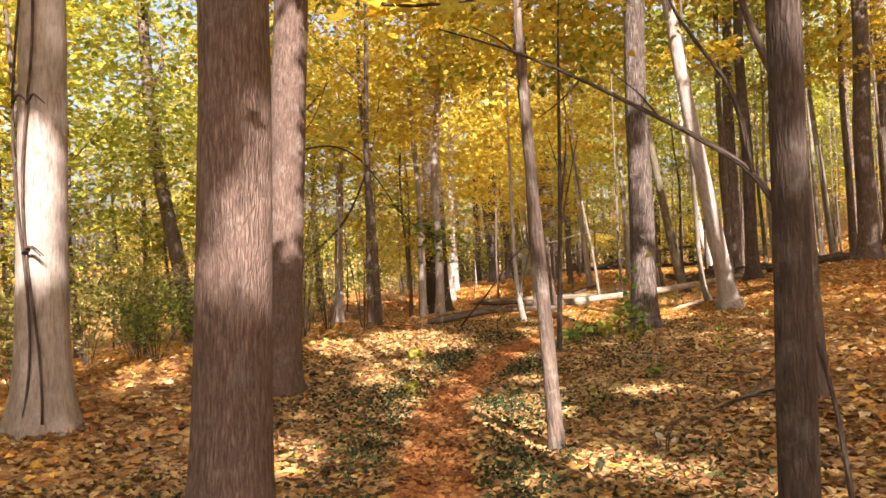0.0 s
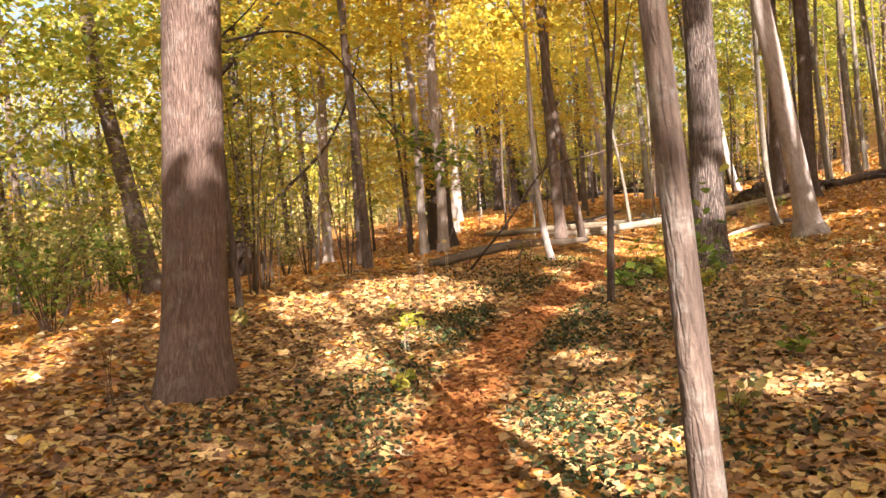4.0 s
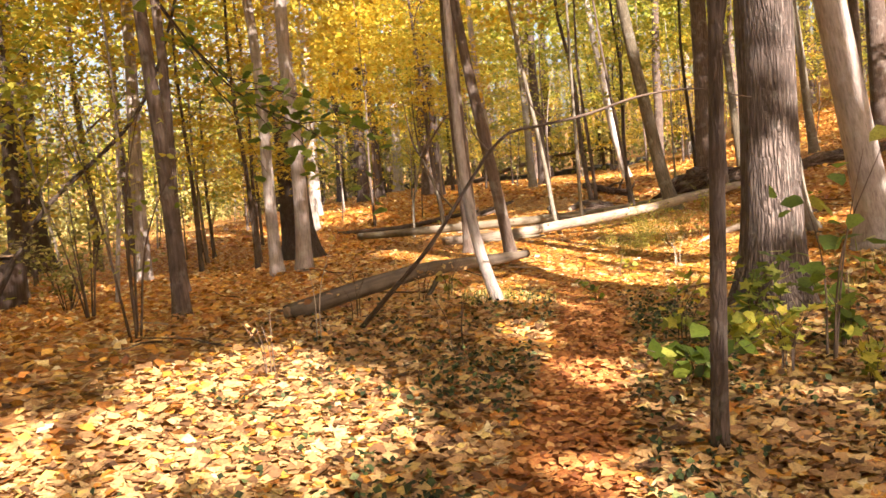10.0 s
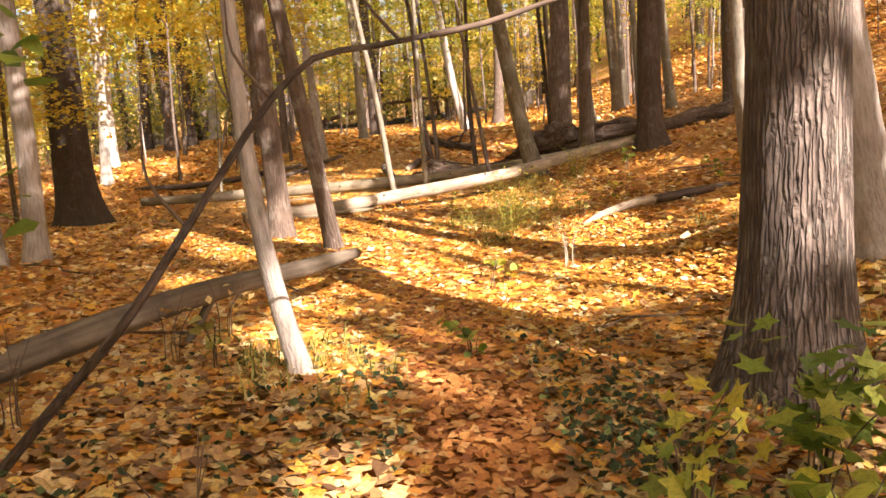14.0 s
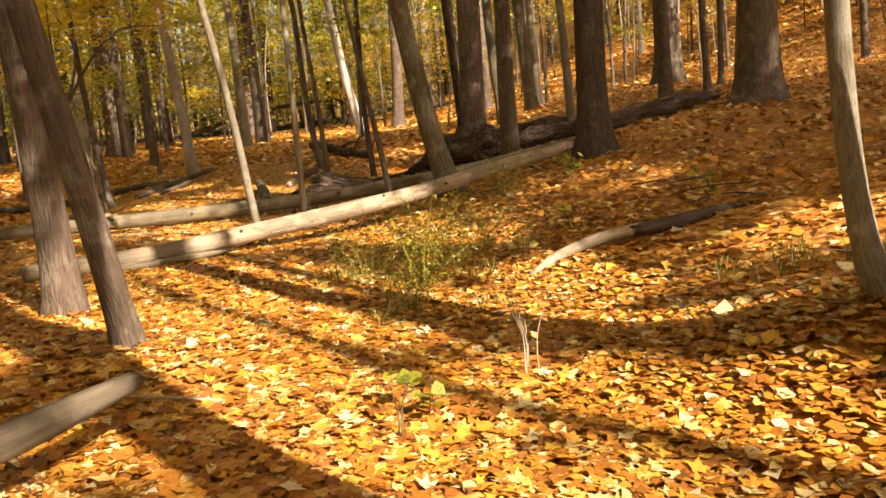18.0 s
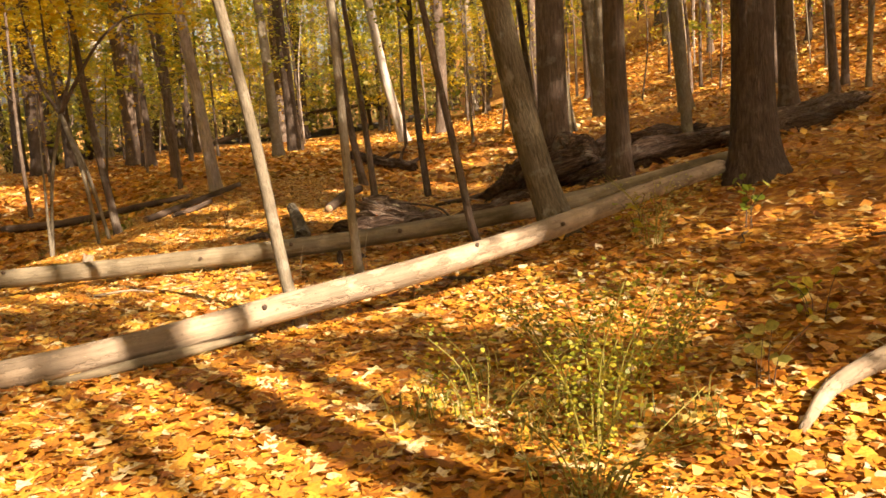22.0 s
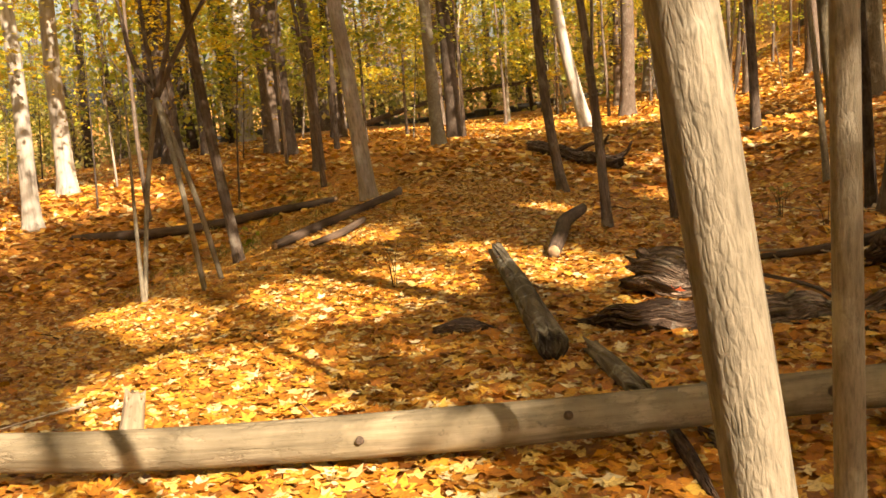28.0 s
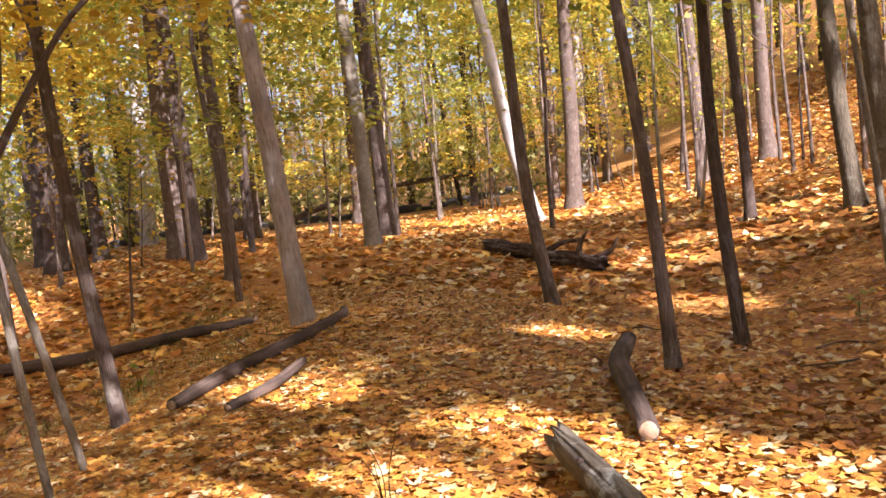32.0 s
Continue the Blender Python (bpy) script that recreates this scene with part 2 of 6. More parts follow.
RED_LEAF = leaf_material("red_leaf", [(0.0, (0.6, 0.1, 0.04)), (1.0, (0.65, 0.14, 0.05))], 0.2)
IVY = leaf_material("dark_ground_cover_leaves", [(0.0, (0.02, 0.028, 0.012)), (0.6, (0.04, 0.055, 0.022)), (0.9, (0.075, 0.105, 0.036)), (1.0, (0.17, 0.21, 0.07))], 0.1, 0.5)
IVY.node_tree.nodes["Principled BSDF"].inputs["Specular IOR Level"].default_value = 0.15
GRASS = leaf_material("grass_blades", [(0.0, (0.12, 0.15, 0.03)), (0.6, (0.3, 0.3, 0.07)), (1.0, (0.5, 0.44, 0.17))], 0.3)


def ground_material():
    m = Nodes("leaf_strewn_ground", 0.8)
    plain = m.coords()
    shift = m.node("ShaderNodeTexNoise", Vector=plain, Scale=9.0, Detail=3.0)
    at = m.mix(0.09, plain, shift.outputs["Color"])
    small = m.node("ShaderNodeTexVoronoi", Vector=at, Scale=21.0)
    wide = m.node("ShaderNodeTexVoronoi", Vector=at, Scale=9.0)
    tone = m.node("ShaderNodeSeparateColor", Color=small.outputs["Color"]).outputs[0]
    tone2 = m.node("ShaderNodeSeparateColor", Color=wide.outputs["Color"]).outputs[1]
    gold = m.ramp(tone, [(0.0, (0.2, 0.08, 0.022)), (0.3, (0.36, 0.145, 0.03)), (0.6, (0.5, 0.23, 0.042)), (0.85, (0.6, 0.33, 0.06)), (1.0, (0.68, 0.48, 0.18))])
    rust = m.ramp(tone, [(0.0, (0.12, 0.04, 0.016)), (0.5, (0.36, 0.13, 0.035)), (1.0, (0.55, 0.25, 0.08))])
    tan = m.ramp(tone2, [(0.0, (0.07, 0.04, 0.02)), (0.5, (0.27, 0.15, 0.06)), (1.0, (0.55, 0.38, 0.16))])
    trodden = m.node("ShaderNodeAttribute")
    trodden.attribute_name = "trodden"
    old = m.node("ShaderNodeAttribute")
    old.attribute_name = "old_leaves"
    base = m.mix(old.outputs["Fac"], gold, tan)
    base = m.mix(trodden.outputs["Fac"], base, rust)
    big = m.noise(at, 0.5, 6, 0.7)
    base = m.mix(m.ramp(big, [(0.42, (0, 0, 0)), (0.62, (0.45, 0.45, 0.45))]), base, m.mix(0.5, rust, (0.26, 0.11, 0.035)))
    drift = m.noise(at, 2.6, 5, 0.65)
    base = m.mix(m.ramp(drift, [(0.5, (0, 0, 0)), (0.68, (0.25, 0.25, 0.25))]), base, (0.3, 0.13, 0.04))
    gap = m.ramp(small.outputs["Distance"], [(0.5, (0, 0, 0)), (0.85, (0.45, 0.45, 0.45))])
    m.colour(m.mix(gap, base, (0.24, 0.105, 0.034)))
    m.bump(m.maths("ADD", m.maths("MULTIPLY", tone, 0.9), m.maths("MULTIPLY", m.noise(at, 30.0, 3), 0.6)), 0.9, 0.02)
    return m.mat


# ---- the lie of the land ----
BASE = [-0.045, 0.157, 0.217, 0.133]
SWELL_X = (-6, -2.5, 1, 4.5, 8)
SWELLS = [
    (10, 0.25, -0.24, 0.12, 0.20, 0.05),
    (14, 0.19, -0.03, -0.07, 0.01, -0.01),
    (18, 0.04, 0.19, -0.16, 0.33, 0.06),
    (22, -0.10, 0.08, -0.37, 0.41, 0.07),
    (26, -0.12, 0.31, -0.26, 0.26, 0.16),
    (30, -0.33, 0.05, -0.15, 0.37, 0.21),
    (34, -0.37, 0.14, -0.10, -0.13, 0.40),
    (38, -0.81, 0.01, 0.38, -0.93, 0.74),
    (42, -0.66, -0.21, 0.27, -0.60, 0.51),
    (47, -0.17, -0.04, 0.12, -0.01, 0.12),
]
MOUNDS = [(-1.56, 22.5, 0.14, 0.7), (-1.86, 17.6, 0.1, 0.6), (1.94, 20.6, 0.24, 0.6), (2.2, 19.55, 0.06, 0.7), (-1.25, 39.0, 0.12, 0.8)]


def soft(v, k):
    return k * np.logaddexp(0, v / k)


def path_x(y):
    """The middle of the trodden path."""
    return np.interp(y, (-8, 2, 6, 8.2, 9.6, 11.2, 13.2, 15.4, 17.3, 19.5, 24), (0.3, -0.5, -1.27, -1.66, -1.86, -1.9, -1.76, -1.42, -1.1, -0.95, -0.9))


def ground_z(x, y):
    x, y = np.asarray(x, float), np.asarray(y, float)
    z = BASE[0] + BASE[1] * 0.05 * 20 * np.tanh(x / 20) + 12 * np.tanh(BASE[2] * soft(x - 9, 2.5) / 12) - 3 * np.tanh(BASE[3] * soft(-x - 7, 2.0) / 3)
    z = z + 14 * np.tanh(0.33 * soft(x - 16, 3.0) / 14)
    for sy, *row in SWELLS:
        for sx, a in zip(SWELL_X, row):
            z = z + a * np.exp(-((x - sx) ** 2 + (y - sy) ** 2) / (2 * 2.9 ** 2))
    for mx, my, a, s in MOUNDS:
        z = z + a * np.exp(-((x - mx) ** 2 + (y - my) ** 2) / (2 * s * s))
    rut = np.exp(-((x - path_x(y)) / 0.26) ** 4) * np.clip((20.5 - y) / 4, 0, 1)
    return z - 0.035 * rut


def z_at(x, y):
    return float(ground_z(x, y))


# ---- building helpers ----
def mesh_of(name, verts, faces, material, smooth=True, grain=None):
    me = bpy.data.meshes.new(name)
    me.from_pydata([tuple(v) for v in verts], [], faces)
    me.materials.append(material)
    if grain is not None:
        me.attributes.new("grain", "FLOAT_VECTOR", "POINT").data.foreach_set("vector", np.asarray(grain, np.float32).ravel())
    if smooth:
        me.polygons.foreach_set("use_smooth", [True] * len(me.polygons))
    me.update()
    return me


def quick_mesh(name, verts, sizes, index, material):
    """A large mesh from arrays: vertices, the size of each face and its corners."""
    me = bpy.data.meshes.new(name)
    me.vertices.add(len(verts))
    me.vertices.foreach_set("co", np.asarray(verts, np.float32).ravel())
    me.loops.add(len(index))
    me.loops.foreach_set("vertex_index", np.asarray(index, np.int32))
    me.polygons.add(len(sizes))
    starts = np.concatenate([[0], np.cumsum(sizes)[:-1]])
    me.polygons.foreach_set("loop_start", starts.astype(np.int32))
    me.materials.append(material)
    me.update(calc_edges=True)
    me.validate()
    return me


def part(name, me, parent, label="", m=None):
    ob = new(name, me)
    ob.parent = parent
    if m is not None:
        ob.matrix_basis = m
    if label:
        ob["label"] = label
    return ob


def thing(name, x, y, z, label, category, group="", kind=""):
    ob = new(name)
    ob.location = (x, y, z)
    return tagged(ob, label, category, group, kind)


def curve_points(points, n):
    """A smooth run of n points through the given ones."""
    p = np.array(points, float)
    if len(p) == 2:
        return p[0] + np.linspace(0, 1, n)[:, None] * (p[1] - p[0])
    seg = np.concatenate([[0], np.cumsum(np.linalg.norm(np.diff(p, axis=0), axis=1))])
    slope = np.gradient(p, seg, axis=0)
    s = np.linspace(0, seg[-1], n)
    i = np.clip(np.searchsorted(seg, s, side="right") - 1, 0, len(p) - 2)
    hgt = (seg[i + 1] - seg[i])[:, None]
    u = ((s - seg[i])[:, None]) / hgt
    return (2 * u ** 3 - 3 * u ** 2 + 1) * p[i] + (u ** 3 - 2 * u ** 2 + u) * hgt * slope[i] + (3 * u ** 2 - 2 * u ** 3) * p[i + 1] + (u ** 3 - u ** 2) * hgt * slope[i + 1]


TUBE_GRAIN = []


def tube(points, radii, sides=10, rough=0.0, grain=(5.0, 0.6), lobes=None, seed=0.0, ragged=0.0, flat=1.0, ridge=0.0):
    """Vertices and faces of a closed, uneven tube along points. rough: bumps as a share of the radius; lobes: (count, how much, fade length) of a root flare."""
    p, r = np.asarray(points, float), np.asarray(radii, float)
    t = np.gradient(p, axis=0)
    t /= np.linalg.norm(t, axis=1)[:, None]
    ref = np.array([1.0, 0, 0]) if abs(t[0][0]) < 0.8 else np.array([0, 1.0, 0])
    ang = np.linspace(0, 2 * np.pi, sides, endpoint=False)
    verts, grained, run = [], [], 0.0
    for i in range(len(p)):
        u = ref - t[i] * (ref @ t[i])
        u /= np.linalg.norm(u)
        v = np.cross(t[i], u)
        ref = u
        if i:
            run += np.linalg.norm(p[i] - p[i - 1])
        for k, a in enumerate(ang):
            ca, sa = math.cos(a), math.sin(a)
            f = 1.0
            if rough:
                f += rough * noise.noise(Vector((ca * grain[0] + seed, sa * grain[0], run * grain[1] + seed * 3)))
                f += 0.5 * rough * noise.noise(Vector((ca * 1.2 + seed, sa * 1.2 - seed, run * 1.3)))
            if ridge:
                f += ridge * (0.3 - 1.6 * abs(noise.noise(Vector((ca * 2.6 - seed, sa * 2.6 + seed, run * 1.1)))) + 0.5 * noise.noise(Vector((ca * 5.5, sa * 5.5 + seed, run * 5.0))))
            if lobes:
                f += lobes[1] * math.exp(-run / lobes[2]) * (0.55 + 0.45 * math.cos(lobes[0] * a + seed) + 0.25 * math.cos((lobes[0] - 2) * a - 2 * seed))
            q = p[i] + r[i] * f * (ca * u + flat * sa * v)
            tear = 1 - min(i, len(p) - 1 - i) / 3
            if ragged and tear > 0:
                q = q + t[i] * (ragged * tear * noise.noise(Vector((ca * 3 + seed, sa * 3, seed))) * (1 if i > 3 else -1))
            verts.append(q)
            grained.append((r[i] * ca, r[i] * sa, run + 1.7 * seed))
    faces = []
    for i in range(len(p) - 1):
        for k in range(sides):
            n = (k + 1) % sides
            faces.append((i * sides + k, i * sides + n, (i + 1) * sides + n, (i + 1) * sides + k))
    for i, order in ((0, -1), (len(p) - 1, 1)):
        verts.append(p[i] - t[i] * r[i] * 0.1 * (1 if i else -1))
        grained.append((0, 0, 1.7 * seed))
        c = len(verts) - 1
        for k in range(sides):
            n = (k + 1) % sides
            faces.append((i * sides + n, i * sides + k, c) if order < 0 else (i * sides + k, i * sides + n, c))
    TUBE_GRAIN[:] = grained
    return np.array(verts), faces


def tube_mesh(name, points, radii, material, origin=(0, 0, 0), **how):
    verts, faces = tube(points, radii, **how)
    return mesh_of(name, verts - np.asarray(origin, float), faces, material, grain=TUBE_GRAIN)


LEAF = np.array([(0, 0, 0), (0.32, 0.3, 0.06), (0.5, 0.75, 0.02), (0, 1, -0.05), (-0.5, 0.75, 0.02), (-0.32, 0.3, 0.06)])
MAPLE = np.array([(0, -0.24, 0.1), (0.38, -0.34, 1), (0.26, -0.04, 0.3), (0.56, 0.24, 0.9), (0.19, 0.27, 0.3), (0.02, 0.66, 0.8), (-0.18, 0.26, 0.3), (-0.54, 0.22, 0.9), (-0.27, -0.05, 0.3), (-0.4, -0.32, 1)])


def spins(n, tilt, gen):
    """n rotation matrices: any heading, leaning by up to about tilt (radians)."""
    a, b, g = gen.uniform(0, 2 * np.pi, n), gen.normal(0, tilt, n), gen.normal(0, tilt, n)
    ca, sa, cb, sb, cg, sg = np.cos(a), np.sin(a), np.cos(b), np.sin(b), np.cos(g), np.sin(g)
    m = np.empty((n, 3, 3))
    m[:, 0] = np.stack([ca * cg - sa * sb * sg, -sa * cb, ca * sg + sa * sb * cg], -1)
    m[:, 1] = np.stack([sa * cg + ca * sb * sg, ca * cb, sa * sg - ca * sb * cg], -1)
    m[:, 2] = np.stack([-cb * sg, sb, cb * cg], -1)
    return m


def leaf_mesh(name, centres, sizes, material, shape="diamond", tilt=0.6, curl=0.1, gen=None):
    """One mesh of many separate leaves."""
    gen = gen or rng
    n = len(centres)
    if shape == "diamond":
        flat = np.array([(0, -0.55, 0), (0.42, 0, 0.12), (0, 0.55, 0), (-0.42, 0, 0.12)])
    elif shape == "oval":
        flat = LEAF - np.array([0, 0.5, 0])
    elif shape == "scrap":
        flat = np.zeros((7, 3))
    else:
        flat = MAPLE.copy()
        flat[:, 2] *= 0
    k = len(flat)
    pts = np.repeat(flat[None], n, 0)
    if shape == "maple":
        pts[:, :, 2] = MAPLE[None, :, 2] * gen.normal(0.02, curl, (n, 1)) + gen.normal(0, curl * 0.35, (n, k))
    if shape == "scrap":
        turn = np.linspace(0, 2 * np.pi, 7, endpoint=False)[None] + gen.normal(0, 0.14, (n, 7))
        reach = np.array([0.56, 0.4, 0.54, 0.42, 0.5, 0.36, 0.48])[None] * gen.uniform(0.7, 1.2, (n, 7))
        fold = gen.normal(0, curl, (n, 1)) * np.cos(2 * turn) + gen.normal(0, curl * 0.5, (n, 7))
        pts = np.stack([reach * np.cos(turn), reach * np.sin(turn), fold], -1)
    pts = pts * np.asarray(sizes).reshape(-1, 1, 1)
    pts = np.einsum("nij,nkj->nki", spins(n, tilt, gen), pts) + np.asarray(centres)[:, None]
    return quick_mesh(name, pts.reshape(-1, 3), np.full(n, k), np.arange(n * k), material)


# ---- crowns of leaves, shared between trees ----
def spray_points(n_sprays, per, radius, height, spread, gen, low=0.0):
    """Places of leaves in flat sprays inside an egg-shaped crown."""
    a = gen.uniform(0, 2 * np.pi, n_sprays)
    h = gen.uniform(low, 1, n_sprays)
    r = np.sqrt(gen.uniform(0.05, 1, n_sprays)) * radius * np.sin(np.pi * np.clip(0.12 + 0.8 * h, 0, 1)) ** 0.7
    mid = np.stack([r * np.cos(a), r * np.sin(a), h * height], -1)
    off = gen.normal(0, 1, (n_sprays, per, 3)) * np.array([spread, spread, spread * 0.16])
    droop = -0.12 * np.linalg.norm(off[:, :, :2], axis=2) ** 2 / max(spread, 0.1)
    off[:, :, 2] += droop
    return (mid[:, None] + off).reshape(-1, 3)


CROWNS = {}
for kind_, mat_ in (("gold", GOLD), ("lime", LIME)):
    for v in range(3):
        gen = np.random.default_rng(20 + v + (10 if kind_ == "lime" else 0))
        pts = spray_points(72, 52, 2.6, 5.0, 0.36, gen)
        CROWNS["understory_" + kind_, v] = leaf_mesh("understory_leaves", pts, gen.uniform(0.08, 0.125, len(pts)), mat_, "diamond", 0.36, gen=gen)
        pts = spray_points(70, 42, 3.6, 6.5, 0.6, gen)
        CROWNS["canopy_" + kind_, v] = leaf_mesh("canopy_leaves", pts, gen.uniform(0.16, 0.26, len(pts)), mat_, "diamond", 0.6, gen=gen)
        pts = spray_points(60, 15, 3.6, 6.5, 0.6, gen)
        CROWNS["open_" + kind_, v] = leaf_mesh("open_crown_leaves", pts, gen.uniform(0.26, 0.4, len(pts)), mat_, "diamond", 0.6, gen=gen)
        pts = spray_points(26, 30, 1.3, 2.6, 0.3, gen)
        CROWNS["sapling_" + kind_, v] = leaf_mesh("sapling_leaves", pts, gen.uniform(0.07, 0.12, len(pts)), mat_, "oval", 0.5, gen=gen)

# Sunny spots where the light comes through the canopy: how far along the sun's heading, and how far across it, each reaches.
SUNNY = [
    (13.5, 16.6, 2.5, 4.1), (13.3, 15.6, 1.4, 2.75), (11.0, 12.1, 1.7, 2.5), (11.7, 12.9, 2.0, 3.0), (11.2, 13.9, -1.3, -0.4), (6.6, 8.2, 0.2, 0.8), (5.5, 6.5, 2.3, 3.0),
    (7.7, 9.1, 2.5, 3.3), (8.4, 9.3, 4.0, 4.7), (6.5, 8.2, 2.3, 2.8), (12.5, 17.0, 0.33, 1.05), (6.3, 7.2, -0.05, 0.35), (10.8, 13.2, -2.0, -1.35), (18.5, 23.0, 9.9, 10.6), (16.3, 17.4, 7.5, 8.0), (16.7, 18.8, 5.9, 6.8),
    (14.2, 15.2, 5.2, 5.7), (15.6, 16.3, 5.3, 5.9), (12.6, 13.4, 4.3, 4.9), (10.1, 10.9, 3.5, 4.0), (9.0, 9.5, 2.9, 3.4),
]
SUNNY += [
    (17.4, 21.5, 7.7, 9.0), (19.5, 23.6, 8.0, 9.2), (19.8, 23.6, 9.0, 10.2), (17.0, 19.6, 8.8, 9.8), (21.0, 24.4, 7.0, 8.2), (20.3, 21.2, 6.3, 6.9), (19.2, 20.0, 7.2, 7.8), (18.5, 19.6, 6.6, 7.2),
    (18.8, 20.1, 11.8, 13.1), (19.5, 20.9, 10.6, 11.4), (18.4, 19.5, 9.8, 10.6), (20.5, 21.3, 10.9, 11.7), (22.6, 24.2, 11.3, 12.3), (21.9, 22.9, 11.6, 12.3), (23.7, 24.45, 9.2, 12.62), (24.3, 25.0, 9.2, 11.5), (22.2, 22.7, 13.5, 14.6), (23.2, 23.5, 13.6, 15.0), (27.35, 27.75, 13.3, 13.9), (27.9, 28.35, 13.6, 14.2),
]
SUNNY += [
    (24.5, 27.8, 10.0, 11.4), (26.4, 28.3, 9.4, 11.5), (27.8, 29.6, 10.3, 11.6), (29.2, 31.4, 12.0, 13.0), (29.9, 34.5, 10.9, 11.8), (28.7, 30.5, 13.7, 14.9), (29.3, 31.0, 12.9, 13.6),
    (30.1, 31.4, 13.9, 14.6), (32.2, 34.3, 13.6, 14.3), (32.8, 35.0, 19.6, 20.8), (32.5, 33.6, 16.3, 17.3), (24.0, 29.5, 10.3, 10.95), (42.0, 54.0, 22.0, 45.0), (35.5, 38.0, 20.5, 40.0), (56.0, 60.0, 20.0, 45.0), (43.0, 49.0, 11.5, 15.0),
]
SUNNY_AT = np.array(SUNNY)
# Spots that the leaf sprays added overhead keep in deep shade.
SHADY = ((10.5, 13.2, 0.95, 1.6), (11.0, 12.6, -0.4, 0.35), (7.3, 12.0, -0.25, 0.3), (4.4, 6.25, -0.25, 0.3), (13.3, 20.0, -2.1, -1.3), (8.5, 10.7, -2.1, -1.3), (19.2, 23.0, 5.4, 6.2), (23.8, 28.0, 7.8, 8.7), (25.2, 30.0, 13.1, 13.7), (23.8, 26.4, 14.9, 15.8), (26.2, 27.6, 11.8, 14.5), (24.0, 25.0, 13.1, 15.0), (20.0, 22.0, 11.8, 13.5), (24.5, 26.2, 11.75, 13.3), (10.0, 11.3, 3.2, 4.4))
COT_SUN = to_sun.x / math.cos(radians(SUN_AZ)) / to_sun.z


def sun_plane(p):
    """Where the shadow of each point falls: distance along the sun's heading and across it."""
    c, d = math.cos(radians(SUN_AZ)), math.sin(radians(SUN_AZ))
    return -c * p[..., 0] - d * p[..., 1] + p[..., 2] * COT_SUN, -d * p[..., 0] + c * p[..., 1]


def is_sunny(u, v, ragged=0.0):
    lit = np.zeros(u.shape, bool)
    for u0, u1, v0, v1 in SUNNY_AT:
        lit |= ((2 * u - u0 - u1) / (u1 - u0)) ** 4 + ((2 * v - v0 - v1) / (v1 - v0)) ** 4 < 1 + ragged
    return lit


CLEAR = ((-0.2, 0.95), (1.4, 4.2), (7.4, 15.0))     # no chance trunk stands between the sun and these


def trunk_in_the_way(x, y):
    u, v = sun_plane(np.array([x, y, 0.0]))
    return u < 32 and any(a - 0.2 < v < b + 0.2 for a, b in CLEAR)


CELL = 0.35
LEAFAGE = np.zeros((170, 110))         # leaf area over each cell of the shadow plane


def cover(u, v, area):
    i, j = ((u + 2) / CELL).astype(int), ((v + 6) / CELL).astype(int)
    ok = (i >= 0) & (i < LEAFAGE.shape[0]) & (j >= 0) & (j < LEAFAGE.shape[1])
    np.add.at(LEAFAGE, (i[ok], j[ok]), area / CELL ** 2)


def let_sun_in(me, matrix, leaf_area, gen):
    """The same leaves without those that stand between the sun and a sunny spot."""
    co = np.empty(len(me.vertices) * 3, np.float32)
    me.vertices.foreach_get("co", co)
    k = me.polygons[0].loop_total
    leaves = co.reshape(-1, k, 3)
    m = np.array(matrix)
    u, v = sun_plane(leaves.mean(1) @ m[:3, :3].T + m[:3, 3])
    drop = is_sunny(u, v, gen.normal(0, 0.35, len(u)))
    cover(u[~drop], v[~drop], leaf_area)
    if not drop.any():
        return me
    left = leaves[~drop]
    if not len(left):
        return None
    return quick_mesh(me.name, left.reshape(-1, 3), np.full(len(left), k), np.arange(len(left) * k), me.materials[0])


BARK_WORDS = {"smooth": "smooth brown-grey bark", "furrowed": "deeply furrowed grey bark", "dark": "dark brown bark", "brown": "brown bark", "pale": "pale grey bark",
              "tan": "smooth pale tan bark", "olive": "ridged olive-grey bark", "birch": "patchy white bark"}
count = [0]
TALL = []


def trunk_line(lx, ly, height, bend, gen, straighten=5.0, fine=True):
    """Points of a trunk from below the ground up: it leans by (lx, ly) per metre and slowly rights itself."""
    h = np.concatenate([[-0.25, -0.05], np.geomspace(0.06, height, max(10, int(height * (2.0 if fine else 1.2))))])
    reach = straighten * (1 - np.exp(-np.clip(h, 0, None) / straighten))
    reach = np.where(h < 0, h, 0.45 * reach + 0.55 * np.clip(h, 0, None) * np.exp(-np.clip(h - 6, 0, None) / 14))
    ph = gen.uniform(0, 6.28, 2)
    wob = bend * np.clip(h, 0, 4) / 4
    x = lx * reach + wob * np.sin(h * 0.9 + ph[0]) - wob * math.sin(ph[0])
    y = ly * reach + wob * np.sin(h * 0.8 + ph[1]) - wob * math.sin(ph[1])
    return np.stack([x, y, h], -1), h


